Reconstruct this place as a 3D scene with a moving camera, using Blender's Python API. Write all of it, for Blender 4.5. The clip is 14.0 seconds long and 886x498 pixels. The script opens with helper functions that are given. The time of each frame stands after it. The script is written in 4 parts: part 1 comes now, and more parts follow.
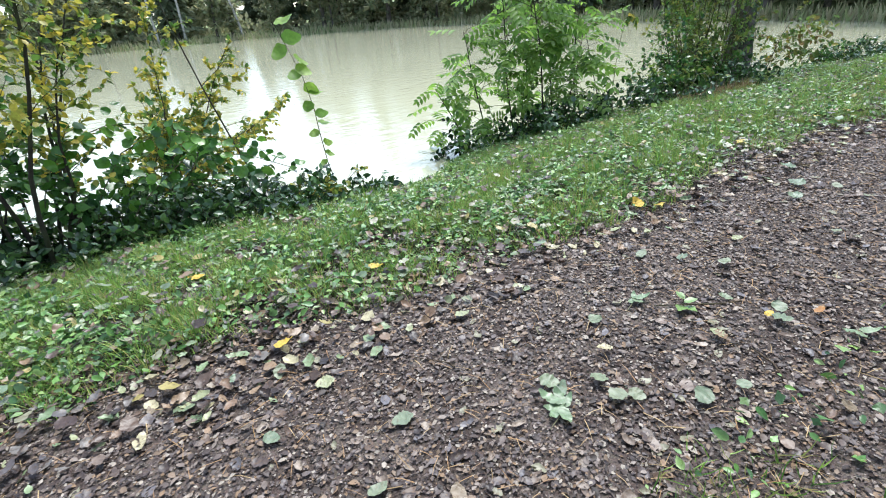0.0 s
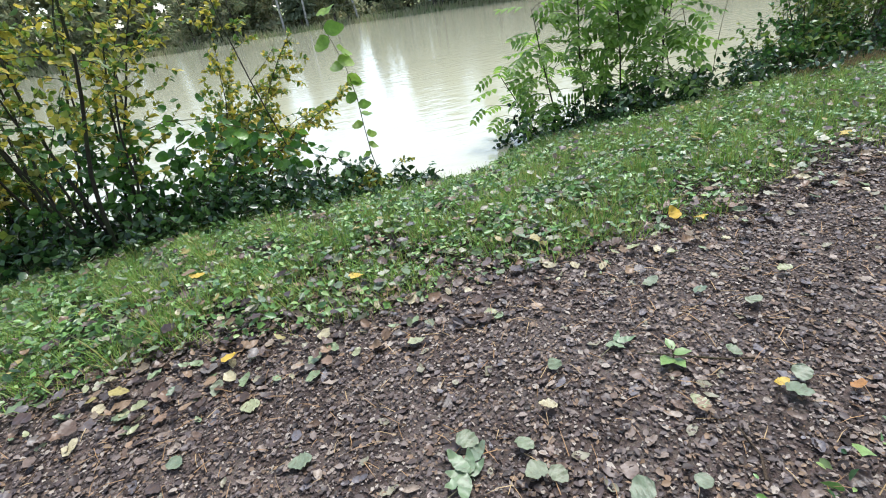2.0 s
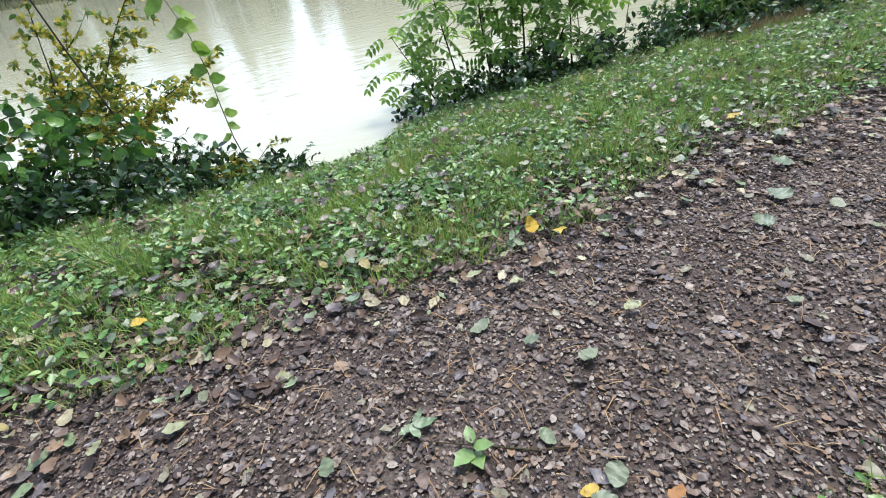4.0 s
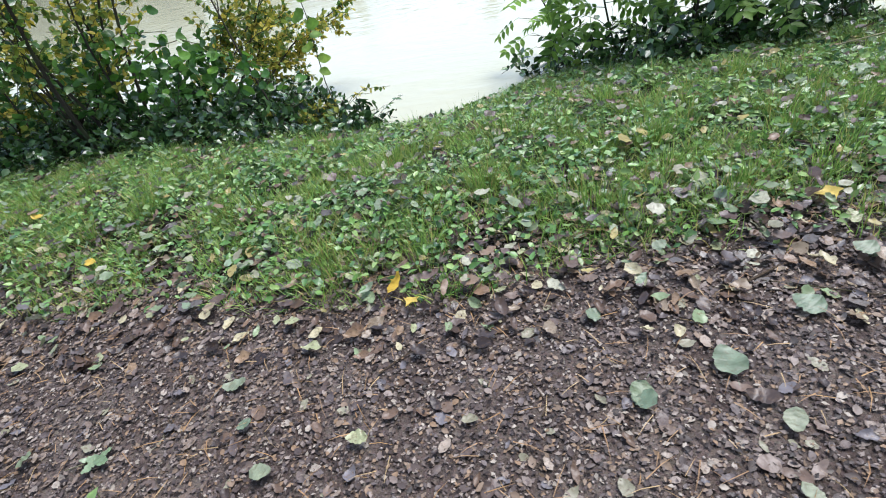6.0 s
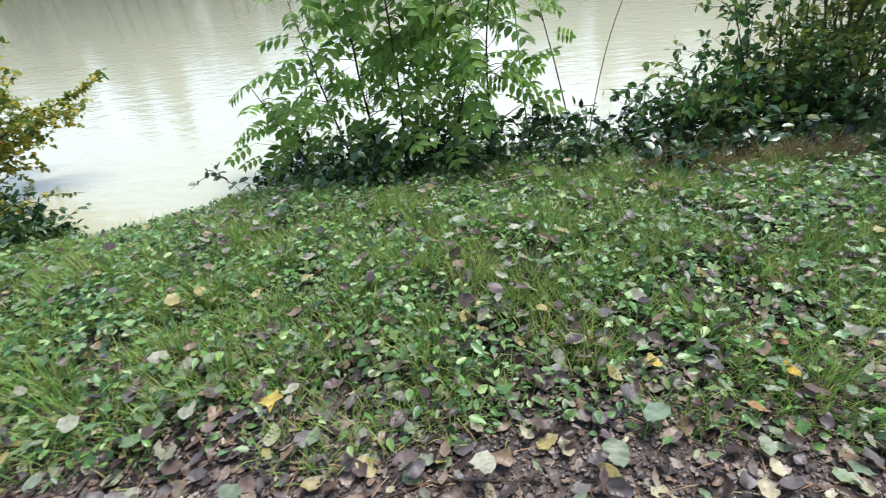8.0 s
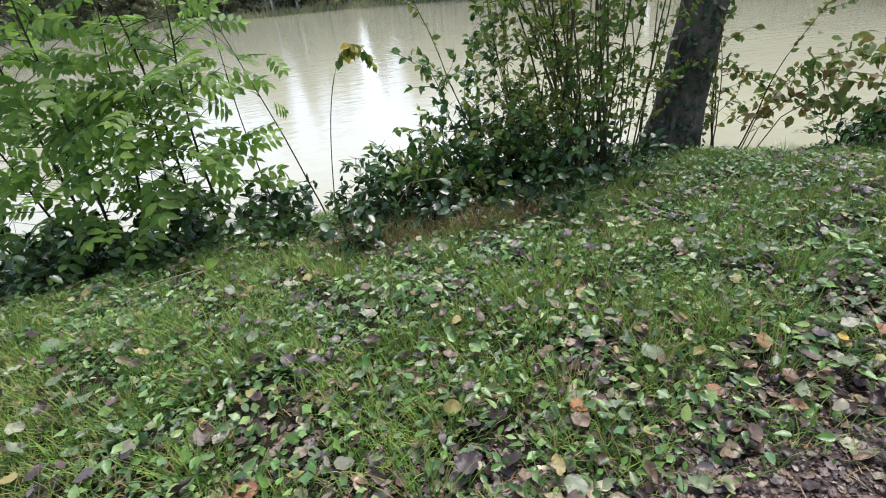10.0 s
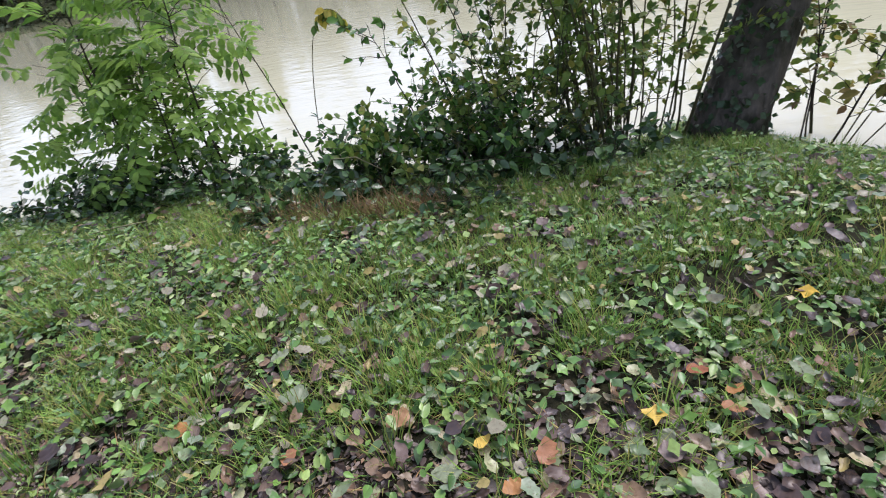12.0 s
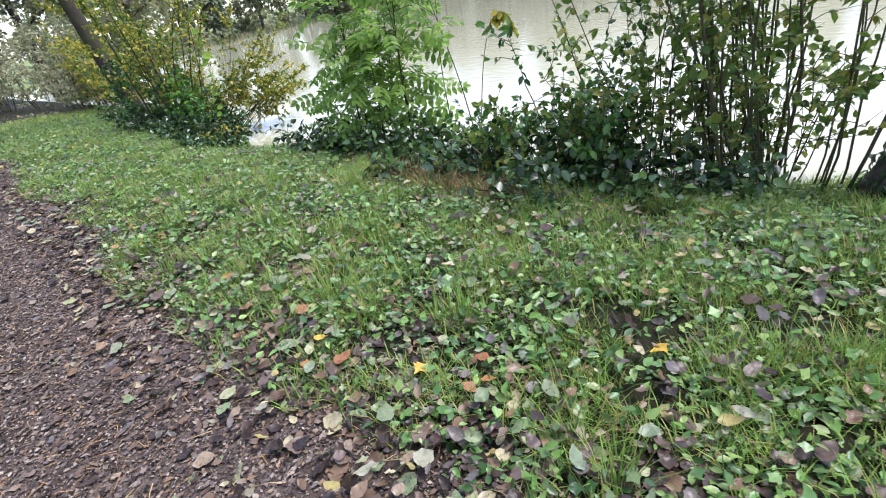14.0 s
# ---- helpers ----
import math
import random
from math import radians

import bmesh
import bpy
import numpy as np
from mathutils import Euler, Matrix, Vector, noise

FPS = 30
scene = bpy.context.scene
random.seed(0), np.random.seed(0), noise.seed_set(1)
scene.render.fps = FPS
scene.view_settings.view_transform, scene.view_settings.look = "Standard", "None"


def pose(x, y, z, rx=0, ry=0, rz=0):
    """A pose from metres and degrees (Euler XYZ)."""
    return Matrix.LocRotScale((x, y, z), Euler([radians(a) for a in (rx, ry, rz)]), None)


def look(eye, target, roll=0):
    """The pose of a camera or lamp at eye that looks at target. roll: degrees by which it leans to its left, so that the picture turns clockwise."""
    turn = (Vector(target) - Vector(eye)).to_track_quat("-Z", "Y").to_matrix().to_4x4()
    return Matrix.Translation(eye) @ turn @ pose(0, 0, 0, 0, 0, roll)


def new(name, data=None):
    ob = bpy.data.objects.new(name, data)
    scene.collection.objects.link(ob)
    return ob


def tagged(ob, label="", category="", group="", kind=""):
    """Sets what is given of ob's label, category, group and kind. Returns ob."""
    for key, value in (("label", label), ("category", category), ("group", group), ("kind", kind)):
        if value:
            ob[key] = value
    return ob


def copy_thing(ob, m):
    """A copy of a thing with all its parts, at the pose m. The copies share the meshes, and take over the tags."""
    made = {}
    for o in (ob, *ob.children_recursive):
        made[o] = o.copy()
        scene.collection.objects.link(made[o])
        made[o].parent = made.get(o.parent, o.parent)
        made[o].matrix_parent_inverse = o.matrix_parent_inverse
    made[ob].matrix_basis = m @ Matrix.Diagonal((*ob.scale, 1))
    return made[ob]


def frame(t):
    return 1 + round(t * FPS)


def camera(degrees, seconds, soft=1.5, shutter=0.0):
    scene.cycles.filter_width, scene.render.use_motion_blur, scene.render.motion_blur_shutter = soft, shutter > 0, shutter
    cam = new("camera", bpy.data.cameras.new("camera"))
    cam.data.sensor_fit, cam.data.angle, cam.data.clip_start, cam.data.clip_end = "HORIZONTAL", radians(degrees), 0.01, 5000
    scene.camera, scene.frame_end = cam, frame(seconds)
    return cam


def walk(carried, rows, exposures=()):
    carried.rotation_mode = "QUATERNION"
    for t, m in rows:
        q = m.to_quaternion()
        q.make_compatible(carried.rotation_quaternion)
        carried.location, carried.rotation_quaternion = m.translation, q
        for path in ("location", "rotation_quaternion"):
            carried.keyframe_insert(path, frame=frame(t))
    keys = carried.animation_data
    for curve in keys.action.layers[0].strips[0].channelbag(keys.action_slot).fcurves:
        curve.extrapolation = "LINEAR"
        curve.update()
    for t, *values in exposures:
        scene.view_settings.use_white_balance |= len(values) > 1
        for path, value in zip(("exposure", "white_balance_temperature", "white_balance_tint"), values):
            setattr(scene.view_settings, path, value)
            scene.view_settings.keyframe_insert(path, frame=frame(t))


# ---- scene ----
cam = camera(84.9, 14.0, soft=1.0, shutter=0.1)

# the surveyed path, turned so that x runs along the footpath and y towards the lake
SITE = pose(0, 0, 0, -2.0) @ pose(0, 0, 0, 0, 0, 18.8) @ pose(0, -2.45, 0)
PATH = [
    (0, (-0.038, -0.067, 1.401), (1.301, 1.148, 0.545), -5.8),
    (0.5, (0.419, -0.076, 1.345), (1.688, 1.155, 0.411), -7.7),
    (1, (0.7, -0.08, 1.333), (1.805, 1.284, 0.374), -10.0),
    (1.5, (0.729, -0.27, 1.383), (1.734, 1.216, 0.497), -9.0),
    (2, (0.696, -0.352, 1.387), (1.688, 1.144, 0.505), -9.6),
    (2.5, (0.703, -0.393, 1.377), (1.716, 1.084, 0.487), -9.7),
    (3, (0.824, -0.47, 1.37), (2.003, 0.849, 0.436), -8.5),
    (3.2, (0.97, -0.463, 1.367), (2.252, 0.765, 0.445), -6.9),
    (5.3, (2.755, -0.376, 1.384), (3.119, 1.124, 0.113), -15.9),
    (5.5, (2.965, -0.454, 1.382), (3.264, 1.084, 0.139), -15.3),
    (6, (3.418, -0.635, 1.445), (3.562, 0.961, 0.248), -13.4),
    (6.5, (3.907, -0.594, 1.442), (4.119, 1.015, 0.274), -8.5),
    (7, (4.334, -0.541, 1.439), (4.513, 1.095, 0.302), -9.1),
    (7.5, (4.883, -0.658, 1.448), (5.116, 0.983, 0.329), -8.1),
    (8, (5.448, -0.667, 1.457), (5.994, 0.953, 0.419), -5.8),
    (8.2, (5.668, -0.66, 1.474), (6.297, 0.931, 0.438), -6.6),
    (10.3, (7.462, -1.213, 1.481), (8.378, 0.315, 0.571), -5.5),
    (10.5, (7.684, -1.307, 1.489), (8.625, 0.206, 0.58), -5.2),
    (11, (8.216, -1.433, 1.477), (9.174, 0.058, 0.551), -5.3),
    (11.5, (8.701, -1.412, 1.45), (9.36, 0.174, 0.425), -9.0),
    (11.7, (8.886, -1.464, 1.444), (9.373, 0.178, 0.41), -9.1),
    (12, (9.176, -1.574, 1.436), (9.316, 0.134, 0.406), -10.6),
    (12.5, (9.573, -1.6, 1.408), (9.315, 0.105, 0.395), -11.1),
    (13, (9.986, -1.567, 1.4), (9.427, 0.064, 0.386), -11.0),
    (13.5, (10.327, -1.748, 1.389), (9.43, -0.23, 0.444), -10.2),
    (14, (10.737, -1.898, 1.415), (9.863, -0.35, 0.499), -10.2),
]
walk(cam, [(t, SITE @ look(eye, target, roll)) for t, eye, target, roll in PATH], [(0.0, 1.98, 6080, 9), (1.0, 1.82, 6200, 11), (3.0, 1.74, 6230, 12), (6.0, 1.7, 6060, 14), (8.0, 1.66, 6150, 13), (11.0, 1.52, 6400, 22), (12.5, 1.57, 6220, 24), (14.0, 1.9, 6120, 20)])

# ---- world, light ----
world = bpy.data.worlds.new("overcast_sky")
scene.world = world
world.use_nodes = True
wn = world.node_tree.nodes
wl = world.node_tree.links
sky = wn.new("ShaderNodeTexSky")
sky.sky_type = "NISHITA"
sky.sun_disc = False
sky.sun_elevation = radians(65)
sky.sun_rotation = radians(47)
sky.air_density = 1.0
sky.dust_density = 1.2
cloud = wn.new("ShaderNodeHueSaturation")
cloud.inputs["Saturation"].default_value = 0.75
wl.new(sky.outputs[0], cloud.inputs["Color"])
wl.new(cloud.outputs[0], wn["Background"].inputs["Color"])
wn["Background"].inputs["Strength"].default_value = 0.125
sun_data = bpy.data.lights.new("sun", "SUN")
sun_data.energy, sun_data.angle, sun_data.color = 1.4, radians(28), (1.0, 0.97, 0.92)
sun = new("sun", sun_data)
sun.matrix_world = look((20, 15, 42), (6, 2, 0))

# ---- helpers of this scene ----
rng = np.random.default_rng(7)
WATER = -0.65


def unit(a):
    a = np.asarray(a, float)
    return a / np.maximum(np.linalg.norm(a, axis=-1, keepdims=True), 1e-9)


def mesh_of(name, verts, tris, mat, smooth=False):
    me = bpy.data.meshes.new(name)
    verts, tris = np.asarray(verts, np.float32), np.asarray(tris, np.int32)
    me.vertices.add(len(verts))
    me.vertices.foreach_set("co", verts.ravel())
    me.loops.add(tris.size)
    me.loops.foreach_set("vertex_index", tris.ravel())
    me.polygons.add(len(tris))
    me.polygons.foreach_set("loop_start", np.arange(0, tris.size, tris.shape[1], dtype=np.int32))
    me.polygons.foreach_set("loop_total", np.full(len(tris), tris.shape[1], np.int32))
    if smooth:
        me.polygons.foreach_set("use_smooth", np.ones(len(tris), bool))
    me.materials.append(mat)
    me.update(calc_edges=True)
    me.validate()
    return me


def part(name, verts, tris, mat, parent=None, label="", smooth=False):
    ob = new(name, mesh_of(name, verts, tris, mat, smooth))
    if parent is not None:
        ob.parent = parent
    return tagged(ob, label)


def thing(name, label, category, group="", at=(0, 0, 0)):
    ob = new(name)
    ob.location = at
    ob.empty_display_size = 0.1
    return tagged(ob, label, category, group)


def interp_shore(x):
    return np.interp(x, [-40, -12, -8, -5, -0.1, 0.8, 2, 3.1, 3.6, 4.5, 6, 7, 9, 10.5, 11.5, 12.5, 14, 22, 60],
                     [4.2, 4.6, 5.0, 3.6, 3.3, 3.6, 3.3, 2.85, 2.95, 3.6, 3.8, 4.0, 3.8, 4.0, 4.4, 3.3, 3.2, 3.4, 4.0])


def lake_out(x, y):
    """About how many metres a place lies outside the lake's far shore."""
    return ((np.abs((x + 15) / 45) ** 3 + np.abs((y - 24) / 34) ** 3) ** (1 / 3) - 1) * 34


def ground_height(x, y):
    x, y = np.asarray(x, float), np.asarray(y, float)
    yw = interp_shore(x)
    verge = 0.02 - 0.67 * (np.clip(y, 0, None) / yw) ** 1.9
    bed = np.maximum(WATER - 0.5 * (y - yw), -1.6)
    near = np.where(y < 0, np.clip(-0.02 * y, 0, 0.07) + 0.02, np.where(y < yw, verge, bed))
    near += 0.05 * np.clip((-y - 2.0) / 0.8, 0, 1) * (y < -2) + 0.03 * np.clip(-y - 4, 0, 40)
    out = lake_out(x, y)
    far = np.where(out < 0, -1.6, WATER - 0.15 + 0.5 * np.clip(out, 0, 1.2) + 0.05 * np.clip(out - 1.2, 0, 60))
    far = np.where(y < 4, -1.6, far)
    z = np.maximum(near, far)
    wob = 0.018 * np.sin(x * 2.1 + 0.7 * np.sin(y * 1.7)) * np.sin(y * 2.6 + 1.3 * np.sin(x * 0.9))
    wob += 0.008 * np.sin(x * 7.3 + y * 2.2) * np.sin(y * 6.1 - x * 1.9)
    return z + wob * np.where((y > -2.2) & (y < -0.1), 0.45, 1.0)


def edge_line(x):
    """The path's edge towards the lake."""
    return -0.12 + 0.12 * np.sin(x * 1.3 + 0.5) + 0.08 * np.sin(x * 3.1)


# ---- materials ----
def node_mat(name):
    m = bpy.data.materials.new(name)
    m.use_nodes = True
    return m, m.node_tree.nodes, m.node_tree.links, m.node_tree.nodes["Principled BSDF"]


def ramp_node(n, colors, constant=False):
    r = n.new("ShaderNodeValToRGB")
    r.color_ramp.interpolation = "CONSTANT" if constant else "LINEAR"
    el = r.color_ramp.elements
    while len(el) < len(colors):
        el.new(0.5)
    for i, c in enumerate(colors):
        el[i].position = i / len(colors) if constant else i / max(1, len(colors) - 1)
        el[i].color = (*c, 1)
    return r


def noise_node(n, l, vec, scale, detail=4, rough=0.6):
    t = n.new("ShaderNodeTexNoise")
    t.inputs["Scale"].default_value, t.inputs["Detail"].default_value, t.inputs["Roughness"].default_value = scale, detail, rough
    l.new(vec, t.inputs["Vector"])
    return t


def mix_node(n, l, fac, a, b, mode="MIX"):
    m = n.new("ShaderNodeMix")
    m.data_type, m.blend_type = "RGBA", mode
    for key, v in ((0, fac), (6, a), (7, b)):
        if hasattr(v, "is_linked"):
            l.new(v, m.inputs[key])
        else:
            m.inputs[key].default_value = v if key == 0 else (*v, 1)
    return m.outputs[2]


def leaf_mat(name, colors, rough=0.45, through_light=0.35, single=False, shine=0.3, spots=(0.10, 0.06, 0.03), spot_amount=0.25, constant=False):
    """Leaves: each one its own tone, blotches on it, some light let through."""
    m, n, l, bsdf = node_mat(name)
    geo = n.new("ShaderNodeNewGeometry")
    pick = geo.outputs["Random Per Island"]
    if single:
        pick = n.new("ShaderNodeObjectInfo").outputs["Random"]
    ramp = ramp_node(n, colors, constant)
    l.new(pick, ramp.inputs[0])
    tex = n.new("ShaderNodeTexCoord")
    fine = noise_node(n, l, tex.outputs["Object"], 70, 4, 0.65)
    wide = noise_node(n, l, tex.outputs["Object"], 22, 3)
    lim = n.new("ShaderNodeMapRange")
    lim.inputs[1].default_value, lim.inputs[2].default_value, lim.inputs[4].default_value = 0.52, 0.75, spot_amount * 2
    l.new(fine.outputs[0], lim.inputs[0])
    c = mix_node(n, l, lim.outputs[0], ramp.outputs[0], spots)
    tone = n.new("ShaderNodeMapRange")
    tone.inputs[3].default_value, tone.inputs[4].default_value = 0.45, 1.55
    l.new(wide.outputs[0], tone.inputs[0])
    hsv = n.new("ShaderNodeHueSaturation")
    l.new(c, hsv.inputs["Color"])
    l.new(tone.outputs[0], hsv.inputs["Value"])
    l.new(hsv.outputs[0], bsdf.inputs["Base Color"])
    bsdf.inputs["Roughness"].default_value = rough
    bsdf.inputs["Specular IOR Level"].default_value = shine
    bump = n.new("ShaderNodeBump")
    bump.inputs["Strength"].default_value, bump.inputs["Distance"].default_value = 0.35, 0.004
    l.new(fine.outputs[0], bump.inputs["Height"])
    l.new(bump.outputs[0], bsdf.inputs["Normal"])
    if through_light:
        tr = n.new("ShaderNodeBsdfTranslucent")
        l.new(hsv.outputs[0], tr.inputs["Color"])
        mx = n.new("ShaderNodeMixShader")
        mx.inputs[0].default_value = through_light
        l.new(bsdf.outputs[0], mx.inputs[1])
        l.new(tr.outputs[0], mx.inputs[2])
        l.new(mx.outputs[0], n["Material Output"].inputs["Surface"])
    return m


def bark_mat(name, dark, light, scale=14, moss_amount=0.5, moss_colour=(0.06, 0.08, 0.03)):
    m, n, l, bsdf = node_mat(name)
    tex = n.new("ShaderNodeTexCoord")
    mp = n.new("ShaderNodeMapping")
    mp.inputs["Scale"].default_value = (1, 1, 0.22)
    l.new(tex.outputs["Object"], mp.inputs[0])
    a = noise_node(n, l, mp.outputs[0], scale, 6, 0.7)
    b = noise_node(n, l, tex.outputs["Object"], 3, 3)
    r = ramp_node(n, [dark, tuple((p + q) / 2.4 for p, q in zip(dark, light)), light])
    l.new(a.outputs[0], r.inputs[0])
    moss = n.new("ShaderNodeMapRange")
    moss.inputs[1].default_value, moss.inputs[2].default_value, moss.inputs[4].default_value = 0.45, 0.62, moss_amount
    l.new(b.outputs[0], moss.inputs[0])
    l.new(mix_node(n, l, moss.outputs[0], r.outputs[0], moss_colour), bsdf.inputs["Base Color"])
    bsdf.inputs["Roughness"].default_value = 0.85
    bsdf.inputs["Specular IOR Level"].default_value = 0.12
    bump = n.new("ShaderNodeBump")
    bump.inputs["Strength"].default_value, bump.inputs["Distance"].default_value = 0.9, 0.02
    l.new(a.outputs[0], bump.inputs["Height"])
    l.new(bump.outputs[0], bsdf.inputs["Normal"])
    return m


def ground_mat():
    m, n, l, bsdf = node_mat("soil_and_path")
    tex = n.new("ShaderNodeTexCoord")
    pos = tex.outputs["Object"]
    sep = n.new("ShaderNodeSeparateXYZ")
    l.new(pos, sep.inputs[0])
    wide, mid, fine = noise_node(n, l, pos, 1.4, 4), noise_node(n, l, pos, 14, 5, 0.7), noise_node(n, l, pos, 90, 3, 0.7)
    grit = n.new("ShaderNodeTexVoronoi")
    grit.inputs["Scale"].default_value = 110
    l.new(pos, grit.inputs["Vector"])
    path = ramp_node(n, [(0.018, 0.013, 0.011), (0.055, 0.041, 0.034), (0.13, 0.10, 0.083)])
    l.new(mid.outputs[0], path.inputs[0])
    damp = noise_node(n, l, pos, 3.2, 5, 0.65)
    dry = n.new("ShaderNodeMapRange")
    dry.inputs[1].default_value, dry.inputs[2].default_value = 0.42, 0.62
    l.new(damp.outputs[0], dry.inputs[0])
    pale_grit = mix_node(n, l, dry.outputs[0], path.outputs[0], (0.10, 0.08, 0.067))
    grey = n.new("ShaderNodeHueSaturation")
    grey.inputs["Saturation"].default_value = 0.12
    l.new(grit.outputs["Color"], grey.inputs["Color"])
    stones = mix_node(n, l, 0.55, pale_grit, grey.outputs[0], "OVERLAY")
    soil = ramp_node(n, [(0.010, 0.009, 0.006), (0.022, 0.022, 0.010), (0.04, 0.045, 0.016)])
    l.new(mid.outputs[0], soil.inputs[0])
    # path between its two uneven edges
    e = n.new("ShaderNodeMath")
    e.operation = "MULTIPLY_ADD"
    l.new(wide.outputs[0], e.inputs[0])
    e.inputs[1].default_value = 0.7
    l.new(sep.outputs["Y"], e.inputs[2])
    lake_side = n.new("ShaderNodeMapRange")
    lake_side.inputs[1].default_value, lake_side.inputs[2].default_value = 0.12, 0.42
    l.new(e.outputs[0], lake_side.inputs[0])
    wood_side = n.new("ShaderNodeMapRange")
    wood_side.inputs[1].default_value, wood_side.inputs[2].default_value = -1.75, -2.1
    l.new(e.outputs[0], wood_side.inputs[0])
    both = n.new("ShaderNodeMath")
    both.operation, both.use_clamp = "ADD", True
    l.new(lake_side.outputs[0], both.inputs[0])
    l.new(wood_side.outputs[0], both.inputs[1])
    meadow = ramp_node(n, [(0.09, 0.12, 0.04), (0.16, 0.20, 0.07), (0.24, 0.24, 0.11)])
    l.new(wide.outputs[0], meadow.inputs[0])
    far_side = n.new("ShaderNodeMapRange")
    far_side.inputs[1].default_value, far_side.inputs[2].default_value = 5.5, 7.0
    l.new(sep.outputs["Y"], far_side.inputs[0])
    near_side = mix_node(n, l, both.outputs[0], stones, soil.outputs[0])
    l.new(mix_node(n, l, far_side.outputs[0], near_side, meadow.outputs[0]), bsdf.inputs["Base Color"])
    wet = n.new("ShaderNodeMapRange")
    wet.inputs[3].default_value, wet.inputs[4].default_value = 0.5, 0.95
    l.new(mid.outputs[0], wet.inputs[0])
    l.new(wet.outputs[0], bsdf.inputs["Roughness"])
    bsdf.inputs["Specular IOR Level"].default_value = 0.15
    b1, b2 = n.new("ShaderNodeBump"), n.new("ShaderNodeBump")
    b1.inputs["Distance"].default_value, b2.inputs["Distance"].default_value = 0.012, 0.03
    b2.inputs["Strength"].default_value = 0.6
    l.new(fine.outputs[0], b1.inputs["Height"])
    l.new(mid.outputs[0], b2.inputs["Height"])
    l.new(b1.outputs[0], b2.inputs["Normal"])
    l.new(b2.outputs[0], bsdf.inputs["Normal"])
    return m


def water_mat():
    m, n, l, bsdf = node_mat("lake_water")
    tex = n.new("ShaderNodeTexCoord")
    a = noise_node(n, l, tex.outputs["Object"], 0.25, 3)
    mp = n.new("ShaderNodeMapping")
    mp.inputs["Scale"].default_value = (1.0, 2.2, 1)
    l.new(tex.outputs["Object"], mp.inputs[0])
    b = noise_node(n, l, mp.outputs[0], 2.4, 3, 0.5)
    r = ramp_node(n, [(0.355, 0.355, 0.235), (0.425, 0.42, 0.285)])
    l.new(a.outputs[0], r.inputs[0])
    l.new(r.outputs[0], bsdf.inputs["Base Color"])
    bsdf.inputs["Roughness"].default_value = 0.03
    bsdf.inputs["IOR"].default_value = 1.33
    bsdf.inputs["Specular IOR Level"].default_value = 0.55
    bump = n.new("ShaderNodeBump")
    bump.inputs["Strength"].default_value, bump.inputs["Distance"].default_value = 0.22, 0.05
    l.new(b.outputs[0], bump.inputs["Height"])
    l.new(bump.outputs[0], bsdf.inputs["Normal"])
    return m


M_GROUND, M_WATER = ground_mat(), water_mat()
M_GRASS = leaf_mat("grass_blades", [(0.05, 0.12, 0.025), (0.11, 0.235, 0.04), (0.20, 0.36, 0.06), (0.31, 0.47, 0.10), (0.14, 0.28, 0.055), (0.38, 0.40, 0.12), (0.34, 0.28, 0.09)], 0.36, 0.35, spot_amount=0.05)
M_COVER = leaf_mat("ground_cover_leaves", [(0.028, 0.075, 0.026), (0.085, 0.195, 0.048), (0.17, 0.33, 0.07), (0.10, 0.21, 0.08), (0.29, 0.42, 0.12), (0.045, 0.11, 0.045), (0.22, 0.29, 0.10)], 0.3, 0.22, shine=0.45, spot_amount=0.15)
LITTER = [(0.028, 0.019, 0.015), (0.24, 0.165, 0.10), (0.05, 0.033, 0.025), (0.085, 0.060, 0.048), (0.15, 0.11, 0.085), (0.030, 0.023, 0.022), (0.24, 0.19, 0.13), (0.10, 0.085, 0.082), (0.29, 0.31, 0.17), (0.19, 0.125, 0.08),
          (0.40, 0.36, 0.22), (0.19, 0.25, 0.13), (0.10, 0.065, 0.045), (0.15, 0.135, 0.12), (0.045, 0.034, 0.030)]
M_LITTER = leaf_mat("fallen_leaves", LITTER, 0.3, 0.1, spot_amount=0.5, constant=True)
M_LITTER_PALE = leaf_mat("pale_fallen_leaves", [(0.17, 0.22, 0.12), (0.26, 0.25, 0.17), (0.14, 0.20, 0.10), (0.075, 0.052, 0.045), (0.20, 0.14, 0.09), (0.34, 0.34, 0.24), (0.13, 0.095, 0.08), (0.18, 0.24, 0.15), (0.05, 0.038, 0.036), (0.12, 0.11, 0.105), (0.32, 0.27, 0.10), (0.10, 0.07, 0.055)], 0.33, 0.15, spot_amount=0.35, constant=True)
M_PATH_LEAF = leaf_mat("trodden_path_leaves", [(0.075, 0.055, 0.047), (0.11, 0.083, 0.070), (0.16, 0.12, 0.095), (0.05, 0.037, 0.032), (0.14, 0.095, 0.068), (0.085, 0.068, 0.064), (0.20, 0.155, 0.12), (0.035, 0.026, 0.023), (0.11, 0.072, 0.048), (0.22, 0.21, 0.14), (0.13, 0.12, 0.125), (0.27, 0.22, 0.17)], 0.36, 0.05, shine=0.3, spot_amount=0.5, constant=True)
M_LEAF_ONE = leaf_mat("fallen_leaf_single", LITTER, 0.3, 0.1, single=True, spot_amount=0.5, constant=True)
M_PALE = leaf_mat("pale_green_fallen_leaf", [(0.16, 0.205, 0.12), (0.22, 0.245, 0.16), (0.12, 0.175, 0.11)], 0.36, 0.12, single=True, spot_amount=0.35, spots=(0.12, 0.10, 0.05))
M_YELLOW = leaf_mat("yellow_fallen_leaf", [(0.62, 0.40, 0.04), (0.55, 0.42, 0.10)], 0.45, 0.25, single=True, spot_amount=0.1)
